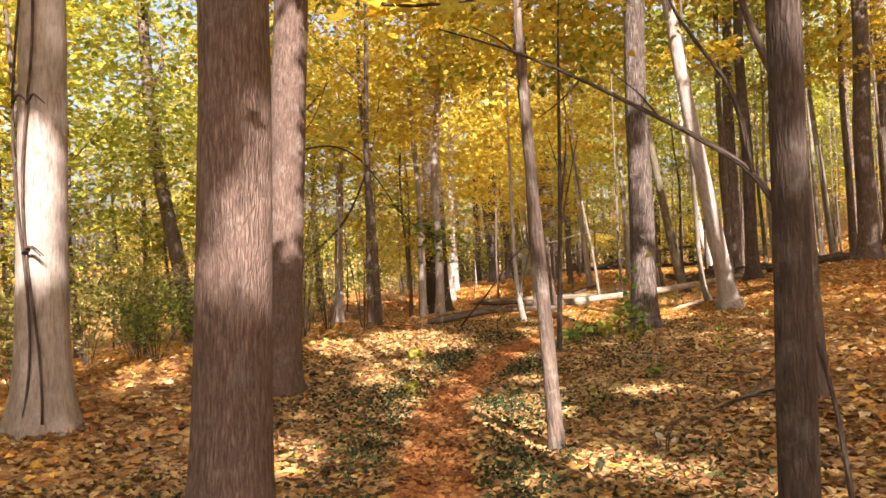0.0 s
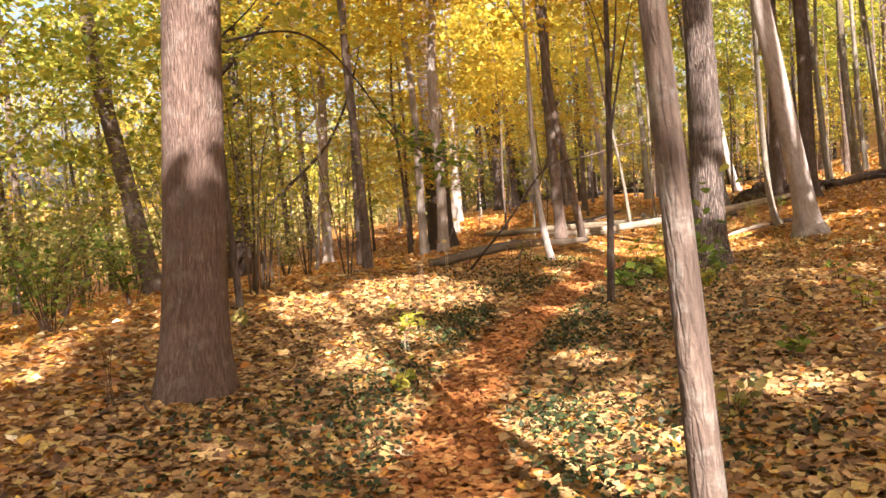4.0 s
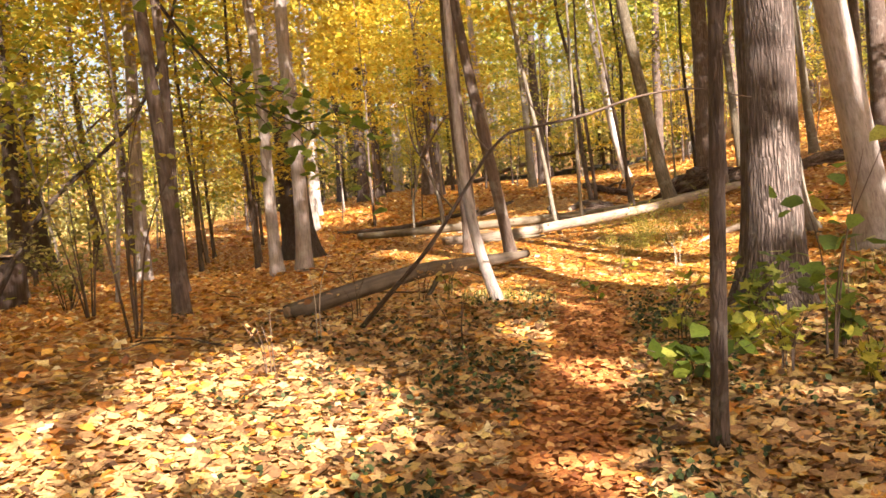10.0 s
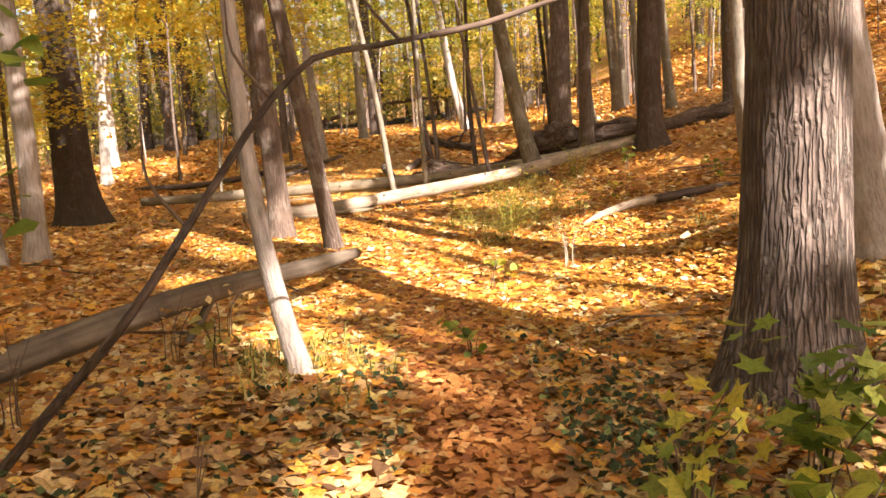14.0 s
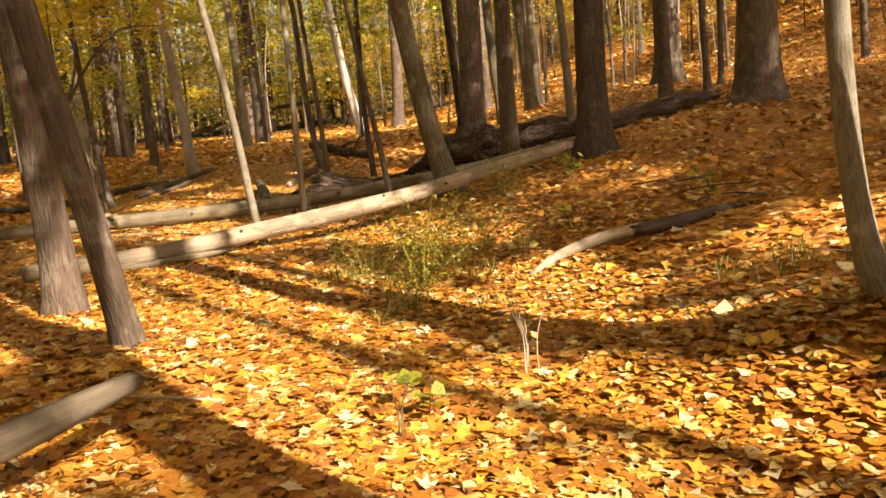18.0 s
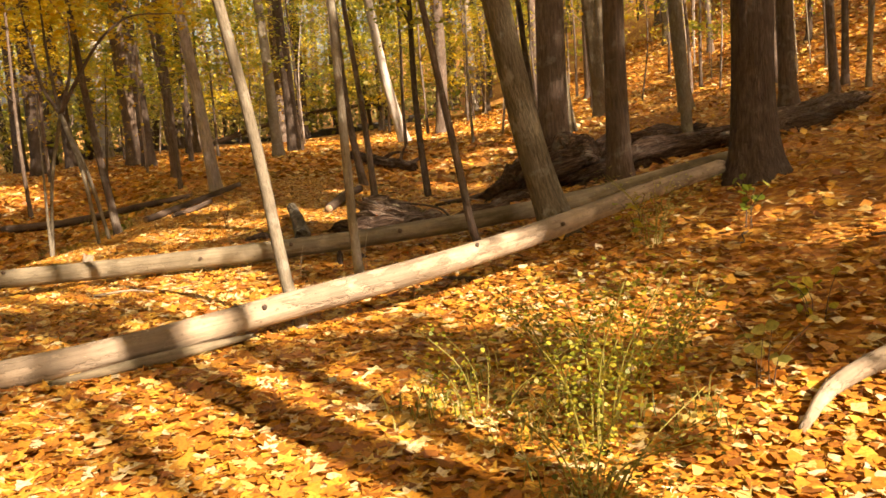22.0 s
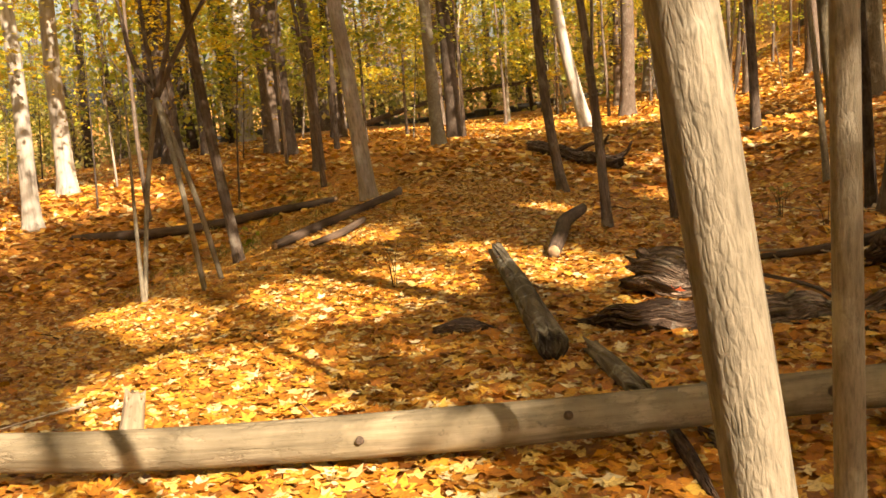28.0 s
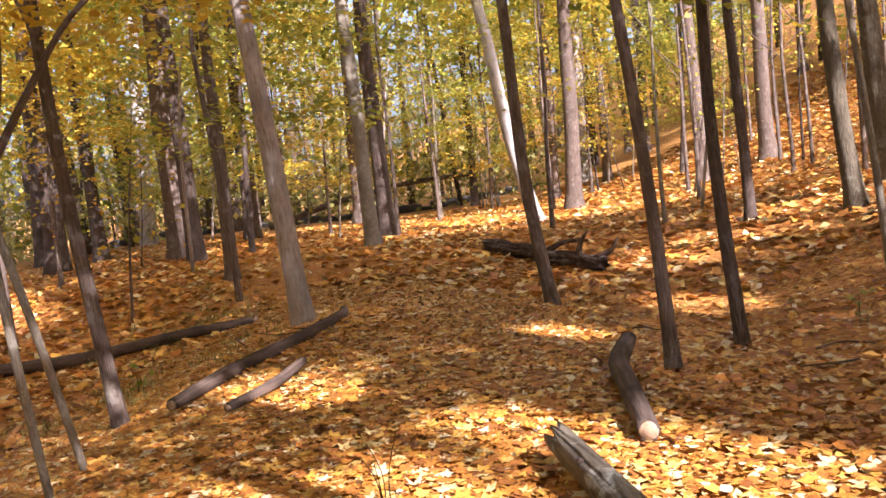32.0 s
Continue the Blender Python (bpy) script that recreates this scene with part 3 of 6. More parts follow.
def tree(x, y, dia, lx=0.0, ly=0.0, bark="brown", height=None, crown="", crown_at=None, crown_scale=1.0, bend=0.035, flare=0.55, limbs=3, extra="", foot=(0, 0), way=None):
    """A standing tree: trunk, limbs and crown. dia: thickness at breast height; lx, ly: lean per metre."""
    count[0] += 1
    gen = np.random.default_rng(1000 + count[0])
    height = height or min(24.0, 6.0 + 30 * dia)
    z = z_at(x, y)
    size = "slender" if dia < 0.13 else "mature" if dia < 0.4 else "massive"
    label = f"{size} standing tree with {BARK_WORDS[bark]}{extra or ', rooted in fallen leaves'}"
    bend = bend * 1.9 if bend == 0.035 and dia < 0.22 else bend
    root = thing("tree", x, y, z, label, "tree", "trees of the wood")
    line, h = trunk_line(lx, ly, height, bend, gen, fine=abs(x) < 9 and -1 < y < 42)
    line[:, 0] -= foot[0] * (1 - np.exp(-np.clip(h, 0, None) / 0.45))
    line[:, 1] -= foot[1] * (1 - np.exp(-np.clip(h, 0, None) / 0.45))
    if way:
        line[:, 0] = np.interp(h, [p[2] for p in way], [p[0] for p in way])
        line[:, 1] = np.interp(h, [p[2] for p in way], [p[1] for p in way])
        for _ in range(2):
            line[1:-1, :2] = 0.25 * line[:-2, :2] + 0.5 * line[1:-1, :2] + 0.25 * line[2:, :2]
    r = 0.5 * dia * (1.02 - 0.72 * np.clip(h / height, 0, 1) ** 0.9)
    r = r * (1 + flare * 0.55 * np.exp(-np.clip(h, 0, None) / (0.5 * dia + 0.06)))
    near = dia > 0.3
    rough = {"furrowed": 0.09, "dark": 0.07, "brown": 0.06}.get(bark, 0.03)
    verts, faces = tube(line, r, sides=(28 if near else 14) if abs(x) < 9 and -1 < y < 42 else 11, rough=rough, grain=(6.0 if near else 3.0, 0.7), lobes=(5, flare * 0.5, 0.22 + 0.3 * dia), seed=float(count[0]))
    part("trunk", mesh_of("trunk", verts, faces, BARK[bark], grain=TUBE_GRAIN), root)
    top = crown_at if crown_at is not None else height * 0.45
    for k in range(limbs):
        at = top + (height - top) * (k + 0.3) / max(limbs, 1) * 0.8
        i = int(np.argmin(abs(h - at)))
        a = gen.uniform(0, 6.28)
        reach = (0.9 + 1.6 * dia * 2) * gen.uniform(0.7, 1.2) * crown_scale
        p0 = line[i]
        pts = curve_points([p0, p0 + np.array([math.cos(a) * reach * 0.5, math.sin(a) * reach * 0.5, reach * 0.45]), p0 + np.array([math.cos(a + 0.3) * reach, math.sin(a + 0.3) * reach, reach * 1.1])], 9)
        part("limb", tube_mesh("limb", pts, np.linspace(max(0.012, r[i] * 0.45), 0.006, 9), BARK[bark], sides=7, rough=0.05, seed=k + 1.0), root)
    if crown:
        if crown.startswith("canopy") and (y < -2 or x > 10 and y < 30 or y > 62 or x > 20 or x < -18):
            crown = crown.replace("canopy", "open")
        me = CROWNS[crown, count[0] % 3]
        i = int(np.argmin(abs(h - top)))
        s = crown_scale * gen.uniform(0.9, 1.1)
        place = Matrix.LocRotScale(Vector(line[i]), Euler((0, 0, gen.uniform(0, 6.28))), Vector((s, s, s * gen.uniform(0.9, 1.15))))
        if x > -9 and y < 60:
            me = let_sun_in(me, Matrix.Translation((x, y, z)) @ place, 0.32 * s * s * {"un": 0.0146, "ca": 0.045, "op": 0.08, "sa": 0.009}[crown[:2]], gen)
        if me:
            part("crown", me, root, "crown of " + ("golden yellow" if "gold" in crown else "yellow-green") + " autumn leaves", place)
    if height > 11 and x > -9:
        TALL.append((x, y, z, root))
    return root, line, h, r


# ---- ground ----
def steps(fine_lo, fine_hi, step, far):
    out = np.geomspace(1, far, 16)
    return np.concatenate([fine_lo - out[::-1], np.arange(fine_lo, fine_hi + 1e-6, step), fine_hi + out])


gx, gy = steps(-14, 18, 0.25, 900), steps(-8, 62, 0.25, 900)
GX, GY = np.meshgrid(gx, gy, indexing="ij")
GZ = ground_z(GX, GY)
flatx, flaty = GX.ravel(), GY.ravel()
small = np.array([noise.noise(Vector((a * 1.1, b * 1.1, 3.3))) * 0.03 + noise.noise(Vector((a * 3.1, b * 3.1, 7.7))) * 0.018 for a, b in zip(flatx, flaty)])
near_ = (np.abs(flatx) < 30) & (flaty > -20) & (flaty < 80)
gv = np.stack([flatx, flaty, GZ.ravel() + small * near_ - 0.012], -1)
ni, nj = len(gx), len(gy)
ij = (np.arange(ni - 1)[:, None] * nj + np.arange(nj - 1)[None]).ravel()
quads = np.stack([ij, ij + nj, ij + nj + 1, ij + 1], -1)
ground_me = quick_mesh("ground", gv, np.full(len(quads), 4), quads.ravel(), ground_material())
ground_me.polygons.foreach_set("use_smooth", [True] * len(ground_me.polygons))
trod = np.exp(-((flatx - path_x(flaty)) / 0.33) ** 4) * np.clip((24 - flaty) / 8, 0, 1)
oldness = np.clip((19.5 - flaty) / 5, 0, 1) * 0.75
for key, values in (("trodden", trod), ("old_leaves", oldness)):
    ground_me.attributes.new(key, "FLOAT", "POINT").data.foreach_set("value", values.astype(np.float32))
tagged(new("ground", ground_me), "woodland floor thickly strewn with golden autumn leaves", "ground", kind="structure")

# ---- trees along the path, first stretch ----
tree(-5.46, 7.86, 0.5, 0.02, 0.01, "pale", crown="canopy_gold", crown_at=9, flare=0.7, bend=0.01, extra=" and climbing dead vines")
tree(-2.04, 4.49, 0.42, 0.0, 0.0, "smooth", crown="canopy_gold", crown_at=9, height=18, way=[(0, 0, -0.25), (0, 0, 0), (0.1, 0, 2.7), (0.08, 0, 5), (-0.05, 0, 9), (-0.2, 0, 18)])
tree(-3.92, 10.05, 0.47, 0.06, 0.03, "smooth", crown="canopy_gold", crown_at=10, height=20, bend=0.0, flare=0.5)
tree(-5.15, 13.72, 0.085, -0.09, 0.04, "dark", crown="sapling_lime", crown_at=3.0, crown_scale=1.3, height=6.5, flare=0.2)
tree(-11.4, 23.16, 0.44, -0.2, -0.05, "brown", crown="understory_lime", crown_at=5, crown_scale=1.4)
tree(-0.51, 7.07, 0.13, -0.064, 0.05, "brown", height=5.4, crown="canopy_gold", crown_at=4.4, crown_scale=0.7, bend=0.03, flare=0.2)
near_right, nr_line, nr_h, nr_r = tree(0.7, 3.95, 0.165, -0.005, 0.0, "dark", crown="canopy_gold", crown_at=8, height=14, flare=0.2, bend=0.012, extra=" and one long dead limb")
limb = curve_points([(0.68, 3.96, 1.5), (0.63, 3.97, 1.68), (0.55, 3.98, 1.80), (0.36, 4.02, 1.95), (0.15, 4.05, 2.08), (-0.45, 4.15, 2.41), (-0.8, 4.2, 2.55)], 30)
dead_limb = part("dead_limb", tube_mesh("dead_limb", limb, np.linspace(0.016, 0.004, 30), BARK["dark"], origin=near_right.location, sides=7, rough=0.08, seed=4.0), near_right, "long leafless dark limb")
side_limb = curve_points([(0.55, 3.98, 1.80), (0.52, 3.99, 2.0), (0.47, 3.99, 2.17), (0.36, 4.0, 2.34), (0.25, 4.03, 2.53), (0.2, 4.05, 2.8)], 14)
part("side_limb", tube_mesh("side_limb", side_limb, np.linspace(0.014, 0.004, 14), BARK["dark"], origin=near_right.location, sides=6, rough=0.08, seed=5.0), dead_limb)
for k, reach in ((12, 0.22), (18, -0.16), (23, 0.14)):
    a = limb[k]
    part("side_twig", tube_mesh("side_twig", curve_points([a, a + np.array([-0.08, 0.02, 0.5 * reach]), a + np.array([-0.2, 0.05, reach])], 7), np.linspace(0.006, 0.002, 7), BARK["dark"], origin=near_right.location, sides=5), dead_limb)
prop = thing("dead_sapling", 0.93, 3.9, z_at(0.93, 3.9), "thin dark dead stem leaning beside the near trunk", "branch")
part("stem", tube_mesh("stem", curve_points([(0.95, 3.88, 0.0), (0.89, 3.92, 0.49), (0.84, 3.93, 0.85), (0.78, 3.93, 1.1)], 14), np.linspace(0.018, 0.008, 14), BARK["dark"], origin=prop.location, sides=7, rough=0.1), prop)
forked, fk_line, fk_h, fk_r = tree(1.69, 8.54, 0.2, -0.055, 0.01, "brown", crown="canopy_gold", crown_at=9, height=14, flare=0.4, bend=0.01, extra=" and a forked limb")
part("fork", tube_mesh("fork", curve_points([(-0.14, 0.03, 2.4), (-0.26, 0.06, 2.8), (-0.42, 0.09, 3.2), (-0.7, 0.15, 4.2)], 10), np.linspace(0.05, 0.02, 10), BARK["brown"], sides=8, rough=0.08, seed=6.0), forked)
fork_tree, f_line, f_h, f_r = tree(-0.94, 14.08, 0.085, 0.03, 0.03, "dark", height=6.5, limbs=0, crown="sapling_gold", crown_at=4.6, crown_scale=1.3, flare=0.2, bend=0.015)
for a, b in (((0.06, 0.05, 1.85), (0.36, 0.1, 3.3)), ((0.07, 0.06, 2.05), (-0.12, 0.15, 3.4)), ((0.08, 0.06, 2.3), (0.2, -0.1, 3.6))):
    mid = (0.7 * a[0] + 0.3 * b[0] + 0.05, 0.5 * (a[1] + b[1]), 0.5 * (a[2] + b[2]))
    part("fork", tube_mesh("fork", curve_points([a, mid, b], 8), np.linspace(0.018, 0.006, 8), BARK["dark"], sides=7, rough=0.1, seed=b[0]), fork_tree)
tree(0.43, 17.5, 0.48, 0.0, 0.03, "furrowed", crown="canopy_gold", crown_at=9, height=20, flare=0.75)
tree(2.2, 19.55, 0.35, 0.0, 0.0, "pale", crown="canopy_gold", crown_at=9, height=18, flare=1.0, extra=" on spreading roots", way=[(0.05, -0.02, -0.25), (0.03, -0.01, -0.1), (-0.05, 0.02, 0.4), (-0.1, 0.04, 0.7), (-0.22, 0.1, 1.45), (-0.33, 0.12, 2.1), (-0.65, 0.12, 3.8), (-1.3, 0.2, 8), (-1.8, 0.2, 18)])
tree(1.88, 20.5, 0.12, 0.0, 0.0, "tan", crown="understory_lime", crown_at=5, height=9, flare=0.9, limbs=2, extra=", kinked at its foot", way=[(0.03, 0, -0.25), (0.02, 0, -0.05), (-0.06, 0.04, 0.13), (-0.12, 0.08, 0.46), (-0.17, 0.11, 0.9), (-0.21, 0.14, 1.6), (-0.3, 0.2, 4), (-0.5, 0.2, 9)])
tree(-1.87, 18.0, 0.11, 0.0, 0.0, "pale", crown="sapling_gold", crown_at=4.4, height=5.8, flare=0.35, limbs=2, extra=", curving up from its foot", way=[(0, 0, -0.25), (0, 0, 0), (-0.12, 0.4, 0.4), (-0.21, 0.72, 0.75), (-0.27, 0.85, 1.3), (-0.32, 0.95, 2.2), (-0.3, 1.0, 3.2), (-0.36, 1.0, 5.8)])
tree(-2.1, 24.0, 0.25, -0.05, 0.04, "brown", crown="canopy_gold", crown_at=7, height=16)
tree(-1.56, 22.5, 0.165, -0.16, -0.08, "brown", crown="canopy_lime", crown_at=6, height=13, flare=0.4)
tree(-4.75, 24.0, 0.24, 0.03, 0.0, "pale", crown="canopy_gold", crown_at=6, height=14, bend=0.08)
tree(-5.2, 24.1, 0.2, -0.05, 0.0, "pale", crown="understory_gold", crown_at=5, height=12)
tree(-7.3, 37.0, 0.95, -0.05, 0.0, "dark", crown="canopy_gold", crown_at=8, crown_scale=1.3, height=22, flare=0.8)
tree(-5.2, 19.35, 0.17, -0.02, 0.0, "brown", crown="understory_gold", crown_at=4.6, height=11, bend=0.05)
tree(-9.0, 28.6, 0.3, 0.02, 0.01, "pale", crown="canopy_gold", crown_at=6, height=15, bend=0.05)
tree(-10.03, 23.4, 0.46, 0.03, 0.0, "dark", crown="understory_lime", crown_at=3.5, crown_scale=1.5, height=18)
tree(-10.73, 26.7, 0.3, 0.03, 0.0, "dark", crown="understory_gold", crown_at=4, crown_scale=1.3, height=15)
tree(-15.5, 37.0, 0.95, 0.02, 0.0, "dark", crown="canopy_gold", crown_at=7, height=22, flare=0.9)
tree(-4.14, 53.9, 0.6, -0.03, 0.0, "brown", crown="canopy_gold", crown_at=8)
tree(-6.37, 23.0, 0.19, -0.04, 0.0, "brown", crown="understory_gold", crown_at=4.2, height=10)
# ---- trees round the fallen logs ----
tree(-0.585, 26.33, 0.084, 0.0, 0.0, "tan", crown="understory_gold", crown_at=5, height=10, flare=0.2, extra=", bowed near its foot", way=[(0.08, -0.06, -0.25), (0.06, -0.04, 0), (0.0, 0.05, 0.25), (-0.037, 0.124, 0.5), (-0.09, 0.19, 1.0), (-0.157, 0.195, 1.5), (-0.24, 0.17, 2), (-0.45, 0.12, 3), (-1.4, 0.3, 10)])
tree(1.87, 28.0, 0.265, 0.0, 0.0, "olive", crown="canopy_lime", crown_at=7, height=15, flare=0.75, extra=", leaning over the fallen logs", way=[(0.05, 0, -0.25), (0.03, 0, 0), (-0.06, 0.03, 0.32), (-0.17, 0.08, 0.75), (-0.25, 0.11, 1.15), (-0.33, 0.14, 1.6), (-0.56, 0.18, 2.82), (-1.6, 0.4, 9), (-2.2, 0.5, 15)])
tree(3.85, 28.05, 0.38, -0.05, -0.03, "dark", crown="canopy_gold", crown_at=9, height=19, flare=0.9)
tree(0.0, 27.62, 0.08, 0.0, 0.0, "tan", crown="sapling_lime", crown_at=5, height=7, flare=0.2, way=[(0.05, 0, -0.25), (0.05, 0, 0), (0.02, 0, 0.4), (0.01, 0, 0.9), (0.0, 0, 1.3), (-0.02, 0, 1.8), (-0.1, 0, 7)])
tree(1.2, 28.25, 0.075, 0.0, 0.0, "brown", crown="sapling_gold", crown_at=5, height=7, flare=0.25, way=[(0.03, 0, -0.25), (0.02, 0, 0), (-0.05, 0.02, 0.25), (-0.12, 0.04, 0.82), (-0.2, 0.07, 1.25), (-0.27, 0.09, 1.7), (-0.6, 0.2, 4), (-0.9, 0.3, 7)])
tree(2.46, 36.3, 0.13, -0.08, 0.06, "dark", crown="sapling_lime", crown_at=2.7, crown_scale=0.9, height=8, bend=0.1, flare=0.2)
tree(3.42, 30.1, 0.26, -0.045, 0.0, "brown", crown="canopy_lime", crown_at=7, height=15)
tree(4.05, 34.0, 0.48, -0.02, 0.0, "brown", crown="canopy_gold", crown_at=9, height=20, flare=0.5)
tree(8.0, 33.8, 0.28, -0.05, 0.02, "brown", crown="canopy_gold", crown_at=7)
tree(10.53, 38.3, 0.66, -0.05, 0.0, "brown", crown="canopy_gold", crown_at=9, height=22, flare=0.6)
tree(7.55, 29.97, 0.62, -0.02, 0.0, "brown", crown="canopy_lime", crown_at=10, height=22, flare=0.7)
tree(8.37, 42.45, 0.36, -0.1, 0.0, "olive", crown="canopy_lime", crown_at=8)
tree(5.0, 31.5, 0.15, -0.05, 0.0, "tan", crown="understory_lime", crown_at=6, height=10)
tree(8.15, 37.53, 0.27, -0.14, 0.02, "tan", crown="canopy_lime", crown_at=7)
tree(9.29, 34.4, 0.16, -0.06, 0.05, "brown", crown="understory_gold", crown_at=6, height=11)
tree(10.0, 34.46, 0.1, 0.0, 0.0, "tan", crown="understory_gold", crown_at=6, height=10)
tree(10.18, 35.34, 0.14, -0.01, 0.0, "brown", crown="understory_gold", crown_at=6, height=10)
tree(6.56, 43.64, 0.2, -0.05, 0.01, "dark", crown="understory_lime", crown_at=7, height=12)
# ---- trees of the last stretch ----
tree(1.28, 53.0, 0.46, -0.05, 0.01, "dark", crown="canopy_lime", crown_at=8, height=18)
tree(0.5, 49.0, 0.34, -0.07, 0.01, "tan", crown="canopy_lime", crown_at=7, height=16)
tree(-1.25, 39.6, 0.25, -0.115, 0.0, "pale", crown="canopy_gold", crown_at=6, height=15, bend=0.03, flare=0.5)
tree(-2.98, 37.5, 0.145, -0.125, 0.0, "brown", crown="understory_gold", crown_at=3.4, height=10, bend=0.04, flare=0.4)
tree(1.8, 39.8, 0.165, -0.175, 0.04, "brown", crown="understory_lime", crown_at=6, height=12, bend=0.1)
tree(1.34, 35.2, 0.11, -0.06, 0.06, "brown", crown="sapling_lime", crown_at=5, height=8, bend=0.07, flare=0.5)
tree(4.9, 51.4, 0.37, -0.24, 0.1, "birch", crown="canopy_lime", crown_at=8, height=16, bend=0.06)
tree(7.2, 41.6, 0.29, -0.13, 0.06, "olive", crown="canopy_lime", crown_at=7, height=15)
tree(5.3, 38.2, 0.1, -0.08, 0.06, "tan", crown="sapling_lime", crown_at=5, height=8)
tree(-3.57, 52.1, 0.42, -0.06, 0.0, "dark", crown="canopy_gold", crown_at=7, height=17)
tree(-2.47, 47.2, 0.27, -0.02, 0.0, "brown", crown="understory_gold", crown_at=5.5, height=13)
tree(-2.24, 52.4, 0.16, -0.02, 0.0, "dark", crown="understory_lime", crown_at=5, height=11)
tree(-8.22, 44.7, 0.35, 0.02, 0.0, "birch", crown="canopy_gold", crown_at=6, height=16)
tree(-8.83, 48.9, 0.45, 0.02, 0.0, "birch", crown="canopy_gold", crown_at=6, height=17)
tree(10.65, 53.8, 0.37, -0.05, 0.02, "brown", crown="canopy_lime", crown_at=7)
tree(8.87, 43.1, 0.24, -0.08, 0.03, "tan", crown="understory_lime", crown_at=6, height=13)
tree(11.2, 66.0, 0.6, -0.02, 0.0, "pale", crown="canopy_lime", crown_at=8)
tree(5.74, 45.4, 0.09, -0.04, 0.0, "tan", crown="sapling_gold", crown_at=3.4, height=6, crown_scale=1.4)
tree(-9.6, 62.0, 0.5, 0.0, 0.0, "dark", crown="canopy_lime", crown_at=7)
tree(-6.67, 66.0, 0.6, 0.02, 0.0, "birch", crown="canopy_lime", crown_at=7)
tree(4.02, 34.7, 0.12, -0.06, 0.03, "dark", crown="sapling_lime", crown_at=5, height=8)
tree(6.8, 67.85, 0.34, -0.02, 0.0, "dark", crown="canopy_lime", crown_at=7)
tree(4.83, 36.9, 0.06, -0.03, 0.0, "brown", crown="sapling_lime", crown_at=4.5, height=6)
tree(-3.8, 35.75, 0.055, 0.0, 0.0, "tan", crown="", height=2.6, limbs=0, bend=0.05, flare=0.1)

# ---- woodland beyond and behind ----
gen = np.random.default_rng(5)
placed = [(o.location.x, o.location.y) for o in scene.objects if o.name.startswith("tree")]
barks = ["brown", "dark", "brown", "olive", "brown", "dark", "dark"]
tries = 0
while len(placed) < 195 and tries < 6000:
    tries += 1
    x, y = gen.uniform(-34, 34), gen.uniform(-16, 92)
    ahead = y > 44 or abs(x) > 11 + 0.12 * y
    beside = y < 44 and (x < -12 or x > 9.5)
    behind = y < -2.5
    if not (ahead or beside or behind) or any((x - a) ** 2 + (y - b) ** 2 < 4.4 for a, b in placed):
        continue
    big = gen.random() < 0.4
    if y < 40 and x > -6 and trunk_in_the_way(x, y):
        continue
    placed.append((x, y))
    tint = "gold" if gen.random() < (0.5 if x < -6 else 0.4) * (0.5 if y > 48 else 1.0) else "lime"
    if big:
        tree(x, y, gen.uniform(0.28, 0.6), gen.normal(-0.03, 0.04), gen.normal(0, 0.03), barks[int(gen.integers(7))], crown="canopy_" + tint, crown_at=gen.uniform(5, 9), limbs=2)
    else:
        tree(x, y, gen.uniform(0.09, 0.2), gen.normal(-0.04, 0.06), gen.normal(0, 0.05), barks[int(gen.integers(7))], crown="understory_" + tint, crown_at=gen.uniform(1.2, 4.0), height=gen.uniform(7, 11), limbs=2, crown_scale=gen.uniform(0.9, 1.3))

# tall trees added out of view on the sunny side, to shade the path
gen = np.random.default_rng(6)
tries = 0
tall = 0
while tall < 36 and tries < 6000:
    tries += 1
    x, y = gen.uniform(0.5, 17), gen.uniform(-20, 27)
    if x < 3.6 + 0.28 * max(y, 0) and y > -3 or any((x - a) ** 2 + (y - b) ** 2 < 5.0 for a, b in placed):
        continue
    if trunk_in_the_way(x, y):
        continue
    at, size = gen.uniform(6, 12), gen.uniform(0.8, 1.1)
    placed.append((x, y))
    tall += 1
    tree(x, y, gen.uniform(0.2, 0.4), gen.normal(-0.03, 0.03), gen.normal(0, 0.03), barks[int(gen.integers(7))], crown="canopy_" + ("gold" if gen.random() < 0.6 else "lime"), crown_at=at, height=18, limbs=2, crown_scale=size)
# straight trunks that throw long shadows over the sunny leaves
for along, across, dia, lean in ((8.0, 9.04, 0.23, 0.0), (11.0, 10.6, 0.26, -0.15), (9.0, 9.95, 0.2, 0.03)):
    x, y = -math.sin(radians(SUN_AZ)) * across - math.cos(radians(SUN_AZ)) * along, math.cos(radians(SUN_AZ)) * across - math.sin(radians(SUN_AZ)) * along
    placed.append((x, y))
    tree(x, y, dia, -math.sin(radians(SUN_AZ)) * lean, math.cos(radians(SUN_AZ)) * lean, barks[int(gen.integers(7))], crown="", height=21, limbs=3, bend=0.02)
